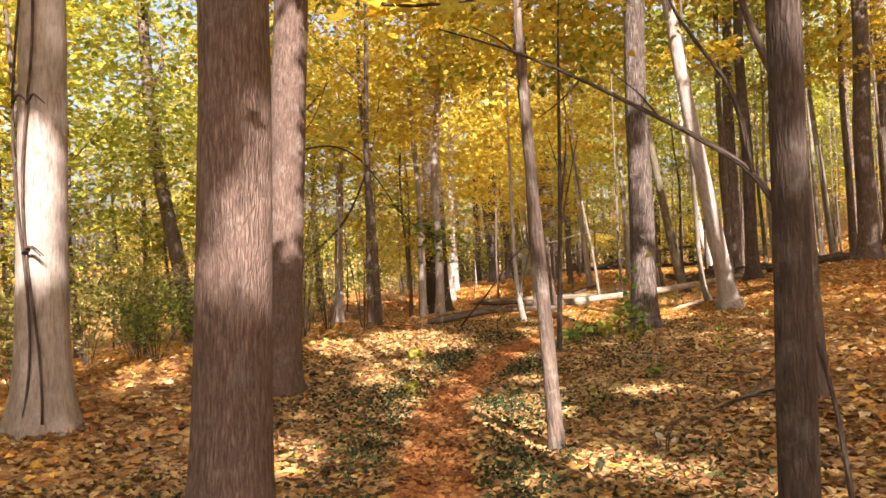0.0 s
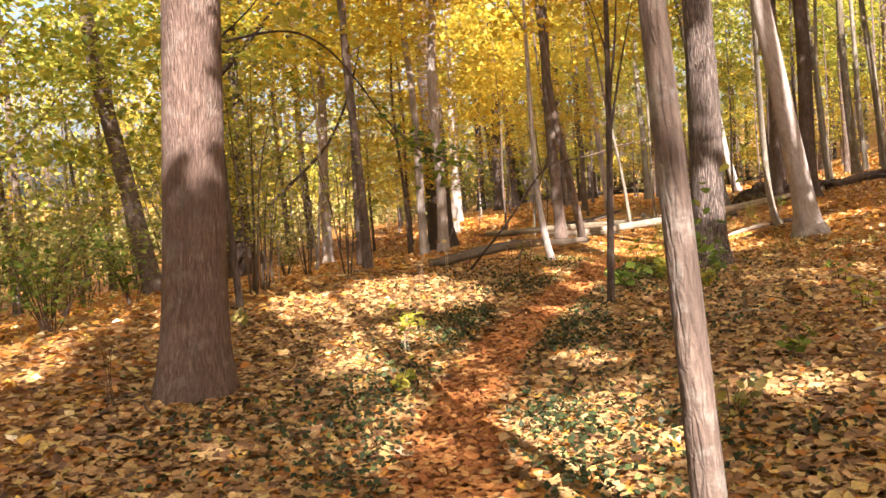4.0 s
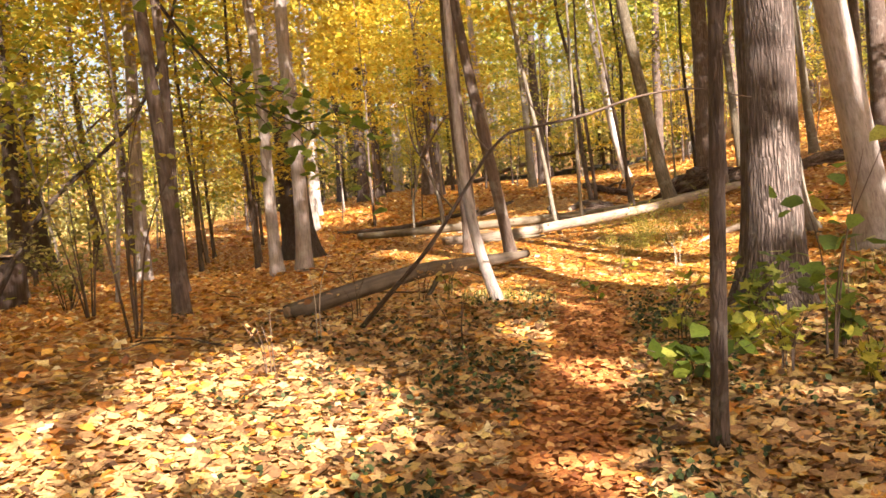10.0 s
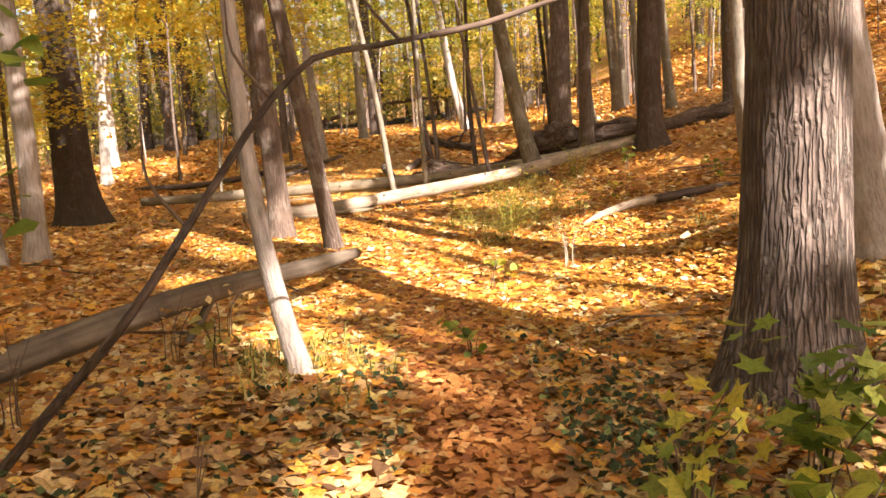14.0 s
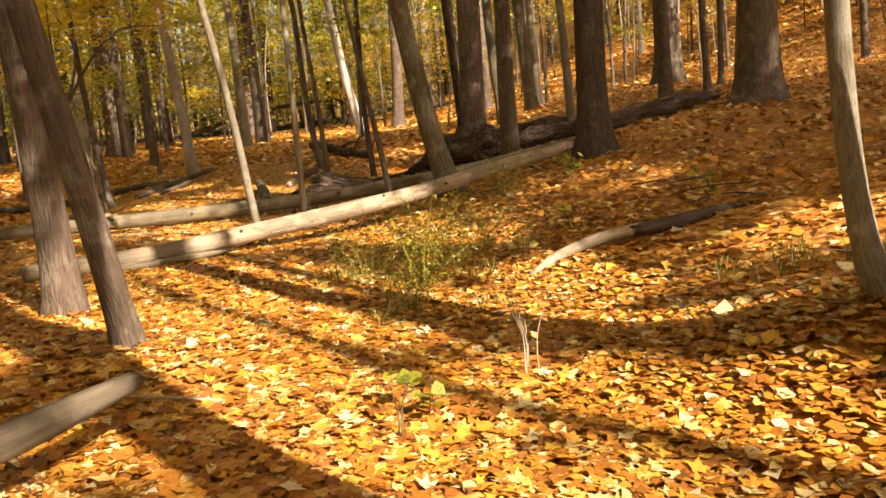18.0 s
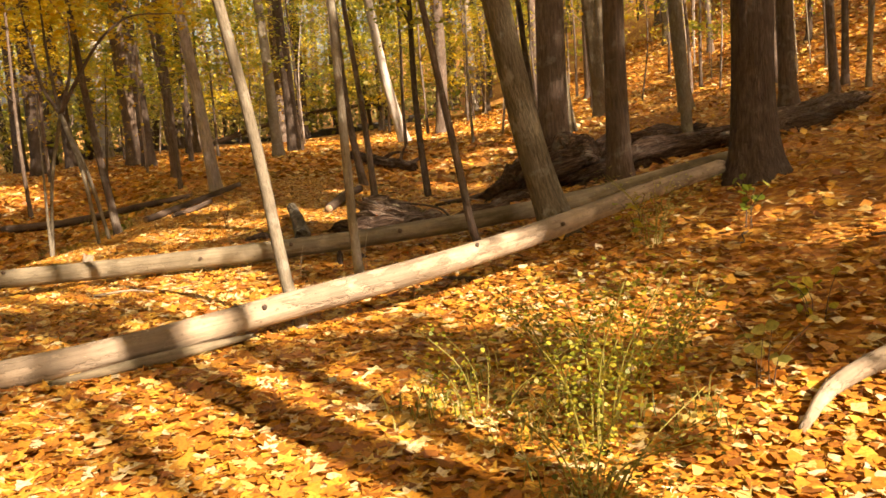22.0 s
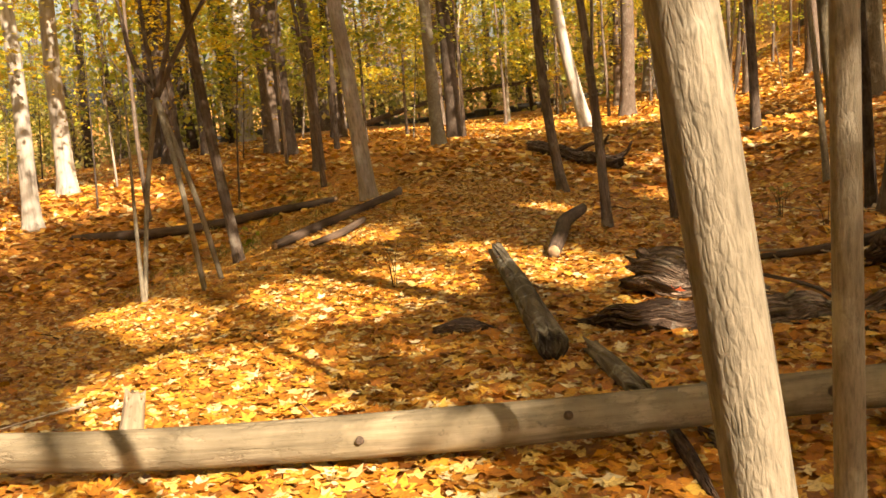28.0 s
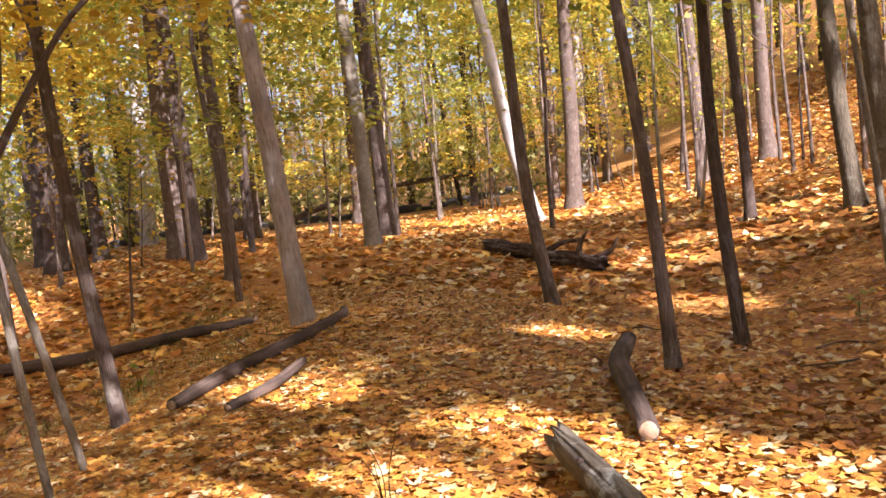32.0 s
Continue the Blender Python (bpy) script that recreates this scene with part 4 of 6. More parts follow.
# golden understory in the middle distance
for x, y, at, tint in ((-6.6, 28.6, 2.2, "gold"), (-7.6, 33.0, 1.8, "gold"), (-9.8, 36.5, 1.8, "lime"), (-12.5, 31.0, 1.6, "gold"), (-5.9, 44.8, 2.4, "gold"), (-9.4, 41.0, 2.0, "gold"), (0.0, 57.5, 2.2, "gold"), (-2.2, 60.5, 1.6, "gold"), (3.6, 58.5, 2.4, "lime"), (6.2, 62.0, 2.0, "gold"),
                       (-5.2, 60.0, 1.8, "lime"), (9.4, 60.0, 1.6, "gold"), (-13.5, 26.0, 1.4, "lime"), (-14.0, 19.0, 1.2, "lime"), (-12.8, 12.5, 1.2, "lime"), (-11.0, 45.5, 2.0, "gold"), (-12.5, 52.0, 1.5, "gold"), (13.0, 56.0, 2.0, "lime"), (2.2, 66.0, 2.0, "gold"), (-4.0, 68.0, 1.5, "gold"), (-8.4, 30.6, 3.2, "gold"), (5.4, 70.0, 1.8, "lime"), (1.5, 52.5, 3.0, "lime"), (4.3, 48.0, 3.4, "lime"), (8.0, 48.6, 2.6, "lime"), (11.2, 50.0, 2.4, "lime"), (6.6, 55.5, 2.2, "lime"), (-1.4, 55.5, 2.6, "gold"), (10.0, 45.4, 2.8, "gold"), (13.2, 46.2, 2.2, "lime"), (12.2, 62.0, 2.0, "lime"), (-6.4, 50.5, 2.4, "gold"), (-4.6, 57.0, 2.0, "lime"), (15.3, 52.4, 2.0, "lime"), (14.2, 41.5, 2.4, "lime"), (16.5, 47.5, 2.2, "lime"), (18.2, 56.0, 1.8, "lime"), (12.6, 53.0, 2.6, "lime"), (9.4, 52.2, 3.0, "lime"), (15.0, 59.0, 1.8, "gold"), (19.6, 49.0, 2.0, "lime"), (17.0, 43.5, 2.6, "lime"), (11.6, 43.8, 3.4, "lime")):
    tree(x, y, 0.11, -0.03, 0.0, "brown", crown="understory_" + tint, crown_at=at, height=8.5, limbs=2, crown_scale=1.15)

# leafy trees that close the wood on the shaded side of the path
for k, (x, y) in enumerate(((-9.2, 3.5), (-11.5, 7.5), (-13.0, 12.0), (-9.8, -1.0), (-7.2, -4.0), (-12.6, 17.5), (-15.5, 5.5), (-14.5, 22.5), (-17.0, 14.0), (-16.0, 29.0), (-18.5, 20.0), (-12.0, 33.5), (-19.0, 9.0))):
    tree(x, y, 0.2, -0.03, 0.0, "brown" if k % 2 else "dark", crown="canopy_lime" if k % 3 == 0 else "understory_lime" if k % 2 else "understory_gold", crown_at=3.6 if k % 3 == 0 else 2.4, height=12, limbs=3, crown_scale=1.25 if k % 3 == 0 else 1.6)

for k in range(34):
    x, y = gen.uniform(12, 30), gen.uniform(36, 84)
    if all((x - a) ** 2 + (y - b) ** 2 > 4 for a, b in placed):
        placed.append((x, y))
        tree(x, y, gen.uniform(0.18, 0.5), gen.normal(-0.04, 0.03), gen.normal(0, 0.03), barks[int(gen.integers(7))], crown="canopy_lime" if k % 2 else "understory_lime", crown_at=gen.uniform(6, 9) if k % 2 else gen.uniform(2, 4), limbs=2)

# unseen leaf sprays added to the tall trees, shading the floor between sunny spots
gen = np.random.default_rng(44)
shade_sprays = {}
trunks = np.array([t[:3] for t in TALL])
order = [(i, j) for i in range(10, 120) for j in range(8, 84)]
gen.shuffle(order)
spray_area, per = 0.0125, 40
for i, j in order:
    u, v = (i + gen.random()) * CELL - 2, (j + gen.random()) * CELL - 6
    gx_, gy_ = -math.sin(radians(SUN_AZ)) * v - math.cos(radians(SUN_AZ)) * u, math.cos(radians(SUN_AZ)) * v - math.sin(radians(SUN_AZ)) * u
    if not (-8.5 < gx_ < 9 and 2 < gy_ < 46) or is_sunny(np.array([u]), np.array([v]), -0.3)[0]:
        continue
    want = np.clip((0.75 if gy_ < 17 else 1.2) + 3.2 * noise.noise(Vector((u * 0.45, v * 0.8, 2.0))) + 1.2 * noise.noise(Vector((u * 1.6, v * 1.6, 8.0))), 0.15, 2.6)
    if any(a < u < b and c < v < e for a, b, c, e in SHADY):
        want = 2.6
    elif abs(gx_ - float(path_x(gy_))) < 0.55 and gy_ < 17:
        want *= 0.35
    if LEAFAGE[i - 1:i + 2, j - 1:j + 2].mean() > want:
        continue
    heights = np.linspace(7, 17, 6)
    spots = np.stack([gx_ + to_sun.x / to_sun.z * heights, gy_ + to_sun.y / to_sun.z * heights], -1)
    gap = ((spots[:, None] - trunks[None, :, :2]) ** 2).sum(-1)
    a, b = np.unravel_index(int(gap.argmin()), gap.shape)
    mid = np.array([*spots[a], heights[a]])
    pts = mid + gen.normal(0, 1, (per, 3)) * np.array([0.4, 0.4, 0.14])
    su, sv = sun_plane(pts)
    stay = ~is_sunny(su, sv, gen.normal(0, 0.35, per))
    cover(su[stay], sv[stay], spray_area)
    shade_sprays.setdefault(int(b), []).append(pts[stay])
for b, parts_ in shade_sprays.items():
    pts = np.concatenate(parts_) - trunks[b]
    part("crown", leaf_mesh("shade_leaves", pts, gen.uniform(0.14, 0.22, len(pts)), GOLD if b % 3 else LIME, "diamond", 0.5, gen=gen), TALL[b][3], "added golden leaf sprays that shade the floor")

# far woods, too many to count
gen = np.random.default_rng(9)
fv, ff, fg = [], [], []
n_far = 560
fa, fr = gen.uniform(radians(10), radians(170), n_far), gen.uniform(48, 150, n_far)
fx, fy = fr * np.cos(fa), 20 + fr * np.sin(fa)
for x, y in zip(fx, fy):
    d, hgt, lx = gen.uniform(0.12, 0.5), gen.uniform(9, 20), gen.normal(-0.03, 0.05)
    z0 = z_at(x, y) - 0.2
    verts, faces = tube([(x, y, z0), (x + lx * 3, y, z0 + 3), (x + lx * hgt, y, z0 + hgt)], (0.6 * d, 0.5 * d, 0.15 * d), sides=7)
    faces = [tuple(i + len(fv) * 1 for i in f) for f in faces]
    fv.extend(verts.tolist())
    fg.extend(TUBE_GRAIN)
    ff.extend(faces)
tagged(new("far_trunks", mesh_of("far_trunks", fv, ff, BARK["dark"], grain=fg)), "countless far dark brown tree trunks among yellow foliage", "far woods", kind="stuff")
for name, mat, share in (("far_gold_foliage", GOLD, 640), ("far_green_foliage", LIME, 2300)):
    a, r = gen.uniform(radians(8), radians(172), share), gen.uniform(46, 130, share)
    cx, cy = r * np.cos(a), 20 + r * np.sin(a)
    cz = ground_z(cx, cy) + gen.uniform(0.6, 21, share) + (r - 46) * 0.04
    mid = np.stack([cx, cy, cz], -1)
    pts = (mid[:, None] + gen.normal(0, 1, (share, 42, 3)) * np.array([1.5, 1.5, 0.75])).reshape(-1, 3)
    tagged(new(name, leaf_mesh(name, pts, gen.uniform(0.22, 0.42, len(pts)), mat, "diamond", 0.7, gen=gen)), "far masses of " + ("golden" if "gold" in name else "yellow-green") + " autumn foliage", "far woods", kind="stuff")


# low brush that closes the view between the far trunks
bx, by = gen.uniform(-60, 13, 900), gen.uniform(64, 92, 900)
bx = np.concatenate([bx, gen.uniform(-34, -17, 260)])
by = np.concatenate([by, gen.uniform(14, 64, 260)])
mid = np.stack([bx, by, ground_z(bx, by) + gen.uniform(0.2, 2.6, len(bx))], -1)
pts = (mid[:, None] + gen.normal(0, 1, (len(bx), 34, 3)) * np.array([0.8, 0.8, 0.4])).reshape(-1, 3)
tagged(new("far_brush", leaf_mesh("far_brush", pts, gen.uniform(0.16, 0.3, len(pts)), OLIVE, "diamond", 0.7, gen=gen)), "far olive-green brush between the tree trunks", "far woods", kind="stuff")


# ---- fallen logs ----
def log(name, points, radii, material, label, rough=0.06, sides=18, n=30, ends=True, knots=(), group="", ragged=0.05, grain=(4.0, 0.8)):
    """A fallen trunk along points, with cut or broken ends and knots."""
    pts = curve_points(points, n)
    o = pts[0]
    root = thing(name, *o, label, "log", group)
    rr = np.interp(np.linspace(0, 1, n), np.linspace(0, 1, len(radii)), radii)
    seed = float(abs(o[0] * 3.1 + o[1]))
    verts, faces = tube(pts - o, rr, sides=sides, rough=rough, grain=grain, seed=seed, ragged=ragged)
    stem = part("stem", mesh_of("stem", verts, faces, material, grain=TUBE_GRAIN), root)
    if ends:
        for i, j in ((0, 1), (n - 1, n - 2)):
            t = pts[i] - pts[j]
            t /= np.linalg.norm(t)
            v, f = tube([pts[i] - o - 0.01 * t, pts[i] - o + 0.012 * t], [rr[i] * 0.9, rr[i] * 0.82], sides=14, rough=0.1, seed=seed)
            part("broken_end", mesh_of("broken_end", v, f, END_GRAIN, grain=TUBE_GRAIN), root)
    for s, up, size in knots:
        i = int(s * (n - 1))
        t = pts[min(i + 1, n - 1)] - pts[i]
        t /= np.linalg.norm(t)
        side = np.array([-t[1], t[0], 0]) * -1 * math.cos(up) + np.array([0, 0, 1]) * math.sin(up)
        a = pts[i] - o + side * rr[i] * 0.85
        v, f = tube([a, a + side * (size * 0.6 + 0.02)], [size, size * 0.7], sides=9, rough=0.15, seed=s * 9)
        part("knot", mesh_of("knot", v, f, LOG_DARK, grain=TUBE_GRAIN), stem, "dark branch stub")
    return root


log("fallen_log", [(-2.59, 25.33, 0.03), (-1.64, 25.73, 0.04), (-0.6, 26.14, 0.12), (0.3, 26.45, 0.21), (1.28, 26.97, 0.3), (2.4, 27.57, 0.46), (3.53, 28.12, 0.61)], [0.078, 0.085, 0.088, 0.086, 0.082, 0.076, 0.068], LOG_PALE,
    "long bare pale fallen log, its thinner end raised off the leaves", 0.05, 20, 46, knots=((0.3, 0.6, 0.02), (0.55, 0.9, 0.018), (0.68, 0.3, 0.02)), group="fallen logs")
log("fallen_log", [(-4.7, 30.5, -0.18), (-2.7, 29.5, -0.05), (-0.9, 29.12, 0.04), (0.5, 28.95, 0.13), (1.85, 28.62, 0.3), (4.3, 28.7, 0.7)], [0.075, 0.088, 0.092, 0.085, 0.08, 0.07], LOG_GREY,
    "long greyish fallen log propped just clear of the leaves", 0.05, 20, 46, knots=((0.42, 0.2, 0.02), (0.5, 0.5, 0.022), (0.2, 0.8, 0.02), (0.62, 0.3, 0.025)), group="fallen logs")
propped = log("fallen_log", [(-3.75, 17.85, 0.12), (-3.1, 18.45, 0.24), (-2.65, 19.0, 0.29), (-2.25, 19.7, 0.26), (-1.8, 20.4, 0.22), (-1.42, 21.07, 0.19)], [0.075, 0.08, 0.076, 0.07, 0.064, 0.042], LOG_MOSSY,
    "grey-brown fallen trunk propped just off the leaves, its tip broken", 0.14, 16, 30, group="fallen logs")
part("stub", tube_mesh("stub", curve_points([(-2.42, 19.42, 0.24), (-2.5, 19.25, 0.1), (-2.62, 19.1, -0.06)], 8), np.linspace(0.03, 0.022, 8), LOG_MOSSY, origin=propped.location, sides=9, rough=0.15), propped, "broken branch stub it leans on")
log("snag_log", [(-0.13, 33.25, 0.03), (-0.14, 32.2, 0.0), (-0.2, 30.38, -0.02)], [0.07, 0.08, 0.088], FLAKING, "short grey weathered log with flaking bark on the leaves", 0.16, 18, 34, knots=((0.2, 0.8, 0.018),), ragged=0.2, ends=False, group="fallen logs")
log("log_piece", [(0.02, 30.42, -0.05), (0.04, 30.05, -0.045), (0.07, 29.62, -0.05)], [0.045, 0.055, 0.058], FLAKING, "short grey-brown rotting log piece beside the grey log", 0.15, 16, 14, ends=False, ragged=0.16)
log("log_piece", [(-0.8, 31.28, -0.12), (-0.62, 31.25, -0.1), (-0.42, 31.2, -0.13)], [0.03, 0.075, 0.03], ROTTEN_DARK, "low dark mound of rotten wood among leaves", 0.15, 14, 12, ends=False)


def rotten(points, radii, label, slabs, seed, flat=0.8, wood=ROTTEN, ridge=0.5):
    """A decayed trunk: a cracked, fluted core with torn ends and a few loose splinters."""
    g = np.random.default_rng(seed)
    pts = curve_points(points, 46)
    pts[:, 2] += 0.012 * np.sin(np.linspace(0, 19, 46) + seed)
    o = pts[0].copy()
    root = thing("rotten_log", *o, label, "log", "rotten logs")
    rr = np.interp(np.linspace(0, 1, 46), np.linspace(0, 1, len(radii)), radii)
    verts, faces = tube(pts - o, rr, sides=44, rough=0.34, grain=(2.4, 1.3), seed=float(seed), ragged=0.3, flat=flat, ridge=ridge)
    part("core", mesh_of("core", verts, faces, wood, True, TUBE_GRAIN), root)
    for k in range(slabs):
        i, n = int(g.integers(0, 36)), int(g.integers(4, 10))
        seg = pts[i:i + n] - o
        t = seg[-1] - seg[0]
        t /= np.linalg.norm(t)
        a = g.uniform(0.0, 3.1)
        side = np.array([t[1], -t[0], 0]) * math.cos(a) + np.array([0, 0, 1]) * math.sin(a)
        off = seg + side * (rr[i:i + n, None] * g.uniform(0.7, 0.95)) + np.linspace(0, 1, len(seg))[:, None] * side * g.uniform(-0.01, 0.05)
        w = g.uniform(0.008, 0.026)
        v, f = tube(off, w * np.concatenate([[0.3], g.uniform(0.7, 1.2, len(seg) - 2), [0.1]]), sides=6, rough=0.3, grain=(2.0, 2.0), seed=k + 2.0, ragged=0.04, flat=0.5)
        part("splinter", mesh_of("splinter", v, f, (wood, LOG_GREY, ROTTEN_DARK)[k % 3], False, TUBE_GRAIN), root)
    return root


rotten([(0.13, 31.03, -0.07), (0.32, 30.83, -0.00), (0.60, 30.74, -0.00), (0.85, 30.59, 0.01)], [0.03, 0.1, 0.125, 0.12], "flat dark rotten log with a knot hole, splitting into fibres", 4, 3, wood=ROTTEN_DARK, ridge=0.35)
rotten([(0.74, 30.51, -0.03), (0.87, 30.50, -0.00), (1.10, 30.5, 0.02), (1.3, 30.48, 0.04), (1.42, 30.46, 0.03)], [0.05, 0.115, 0.135, 0.12, 0.07], "crumbling log with a pale broken face", 5, 5)
rotten([(0.66, 31.69, 0.09), (0.78, 31.57, 0.08), (0.97, 31.44, 0.05), (1.18, 31.26, 0.04), (1.37, 31.18, -0.01)], [0.15, 0.18, 0.15, 0.1, 0.04], "upturned rotten log end with torn pale splinters", 5, 4, 0.9)
rotten([(1.3, 30.36, 0.0), (1.6, 30.36, 0.05), (2.1, 30.48, 0.12), (2.55, 30.7, 0.2)], [0.06, 0.095, 0.1, 0.08], "dark crumbling log running up to the rotten stump", 6, 14, 0.9, ROTTEN_DARK, 0.4)
rotten([(2.2, 31.35, 0.1), (2.5, 31.15, 0.26), (2.95, 31.0, 0.42), (3.6, 31.1, 0.5)], [0.14, 0.32, 0.36, 0.22], "massive upturned rotting stump with fluted dark wood", 7, 6, 0.95, ROTTEN_DARK, 0.7)
rotten([(3.3, 31.2, 0.5), (4.2, 31.5, 0.66), (5.2, 31.6, 0.74)], [0.24, 0.2, 0.14], "dark decaying trunk lying behind the stump", 4, 7, 0.9, ROTTEN_DARK)
rotten([(3.0, 30.5, 0.32), (3.7, 30.7, 0.5), (4.7, 30.6, 0.68), (6.2, 30.2, 0.85)], [0.1, 0.16, 0.15, 0.11], "dark decaying trunk piled beside the oak", 4, 8, 0.95, ROTTEN_DARK, 0.4)
rotten([(4.7, 29.9, 0.74), (5.6, 30.4, 0.88), (6.9, 31.2, 1.02), (8.0, 32.0, 1.08)], [0.12, 0.17, 0.17, 0.12], "broad grey-brown decaying trunk lying up the bank", 6, 9, 0.8, ROTTEN, 0.35)
far_log = rotten([(2.25, 45.3, 0.12), (2.8, 43.9, 0.0), (3.45, 42.6, -0.12)], [0.13, 0.13, 0.12], "dark decaying log with broken upright stubs", 4, 12, 0.9, ROTTEN_DARK, 0.3)
for q in ([(3.2, 43.0, 0.0), (3.25, 42.95, 0.22), (3.35, 42.9, 0.4)], [(2.9, 43.7, 0.05), (3.1, 43.4, 0.2), (3.4, 43.1, 0.22)], [(3.4, 42.7, -0.05), (3.6, 42.5, 0.1), (3.65, 42.4, 0.28)]):
    part("stub", tube_mesh("stub", curve_points(q, 7), np.linspace(0.06, 0.02, 7), ROTTEN_DARK, origin=far_log.location, sides=8, rough=0.25, ragged=0.05), far_log)
log("fallen_branch", [(1.15, 35.6, 0.02), (0.85, 35.0, 0.0), (0.62, 34.2, -0.02), (0.4, 33.4, -0.04)], [0.06, 0.075, 0.07, 0.06], LOG_DARK, "crooked dark branch resting against a young tree", 0.12, 14, 20)
log("fallen_branch", [(-2.42, 36.7, -0.33), (-2.0, 37.6, -0.28), (-1.2, 38.35, -0.1), (-0.85, 38.9, -0.02), (-0.8, 39.3, -0.02)], [0.05, 0.07, 0.075, 0.07, 0.05], LOG_DARK, "curved dark log lying at the foot of the pale tree", 0.1, 14, 26, group="fallen logs")
log("fallen_branch", [(-1.9, 35.8, -0.2), (-1.6, 36.2, -0.16), (-1.32, 36.8, -0.1)], [0.035, 0.045, 0.04], LOG_DARK, "short dark broken branch on the leaves", 0.12, 12, 14)
log("fallen_log", [(-7.2, 43.9, -1.05), (-4.3, 43.2, -0.85), (-3.2, 42.9, -0.65), (-1.9, 42.2, -0.42)], [0.1, 0.1, 0.09, 0.07], LOG_DARK, "long dark log lying low in the hollow", 0.1, 12, 26, group="fallen logs")
log("fallen_branch", [(1.26, 23.5, -0.05), (1.6, 23.75, 0.03), (2.2, 23.75, 0.17), (2.25, 23.72, 0.18)], [0.018, 0.04, 0.05, 0.05], LOG_PALE, "pale barkless broken branch with a forked tip", 0.1, 12, 16)
log("fallen_branch", [(2.22, 23.72, 0.17), (2.6, 23.68, 0.22), (3.05, 23.75, 0.27), (3.4, 23.7, 0.3)], [0.05, 0.062, 0.05, 0.03], LOG_DARK, "dark bark-covered branch on the leafy slope", 0.1, 12, 20)
log("fallen_branch", [(1.82, 22.04, -0.06), (1.71, 21.54, -0.15), (1.51, 20.96, -0.24)], [0.03, 0.045, 0.05], LOG_DARK, "dark short branch half buried in leaves", 0.12, 12, 14)
log("fallen_branch", [(1.47, 20.04, 0.09), (1.84, 20.28, 0.16), (2.26, 20.51, 0.24)], [0.035, 0.045, 0.04], LOG_DARK, "dark broken branch leaning on the curved tree foot", 0.14, 12, 16, ragged=0.08)
log("fallen_branch", [(2.6, 31.0, 0.5), (2.2, 31.9, 0.12), (1.7, 32.2, 0.02)], [0.05, 0.045, 0.02], LOG_DARK, "broken branch slanting off the rotten trunk", 0.12, 12, 14)
log("fallen_log", [(-2.0, 66.3, 0.05), (0.4, 66.7, 0.75), (2.7, 67.0, 1.25), (4.7, 67.3, 1.5), (7.0, 67.6, 1.6)], [0.13, 0.12, 0.11, 0.1, 0.07], LOG_DARK, "far dark fallen trunk lodged against a standing tree", 0.12, 10, 24, ends=False, group="fallen logs")
log("fallen_branch", [(0.38, 27.64, -0.04), (0.51, 27.48, -0.02), (0.61, 27.27, -0.02), (0.71, 27.13, -0.01), (0.86, 27.0, 0.0)], [0.012, 0.02, 0.022, 0.026, 0.022], LOG_DARK, "crooked dark stick lying on the leaves between logs", 0.12, 9, 18, ends=False)
log("fallen_branch", [(0.95, 31.25, 0.2), (1.2, 30.85, 0.19), (1.38, 30.5, 0.16), (1.42, 30.1, 0.05), (1.3, 29.75, 0.02)], [0.006, 0.012, 0.013, 0.013, 0.01], LOG_DARK, "thin dark stick lying across the rotten logs", 0.1, 7, 18, ends=False)
for q, words in (([(0.07, 29.3, -0.05), (0.03, 28.9, -0.04), (-0.01, 28.44, -0.05)], "dark split wood lying beneath the grey log"), ([(0.15, 29.1, -0.05), (0.2, 28.88, -0.03), (0.26, 28.6, -0.04)], "short dark broken branch under the grey log")):
    log("log_piece", q, [0.025, 0.035, 0.02], ROTTEN_DARK, words, 0.2, 12, 12, ends=False, ragged=0.12)
log("broken_stub", [(-2.42, 29.95, -0.3), (-2.36, 29.98, 0.02)], [0.07, 0.05], LOG_PALE, "pale broken wooden stub behind the log", 0.12, 12, 8, ragged=0.08)
log("bark_slab", [(-1.9, 25.42, -0.02), (-1.4, 25.66, -0.01), (-0.85, 25.98, -0.01)], [0.02, 0.035, 0.015], LOG_GREY, "split pale slab of wood lying under the long log", 0.2, 10, 16, ends=False, ragged=0.12)
dead = log("fallen_branch", [(0.76, 8.3, 0.06), (1.0, 8.5, 0.13), (1.4, 8.8, 0.2), (1.9, 9.05, 0.24)], [0.012, 0.018, 0.022, 0.02], LOG_DARK, "dead forked branch lying on the leafy bank", 0.12, 8, 16, ends=False)
for q in ([(1.1, 8.58, 0.15), (1.4, 8.75, 0.42), (1.75, 8.9, 0.75)], [(0.95, 8.45, 0.12), (1.15, 8.3, 0.2), (1.45, 8.2, 0.18)], [(1.45, 8.82, 0.2), (1.6, 8.6, 0.1), (1.85, 8.45, 0.12)]):
    part("side_twig", tube_mesh("side_twig", curve_points(q, 8), np.linspace(0.012, 0.004, 8), LOG_DARK, origin=dead.location, sides=6, rough=0.12), dead)
log("dead_stump", [(-10.29, 25.4, -0.8), (-10.25, 25.4, 0.25)], [0.33, 0.27], LOG_DARK, "broad dark broken stump in the thicket", 0.16, 18, 10, ragged=0.3)


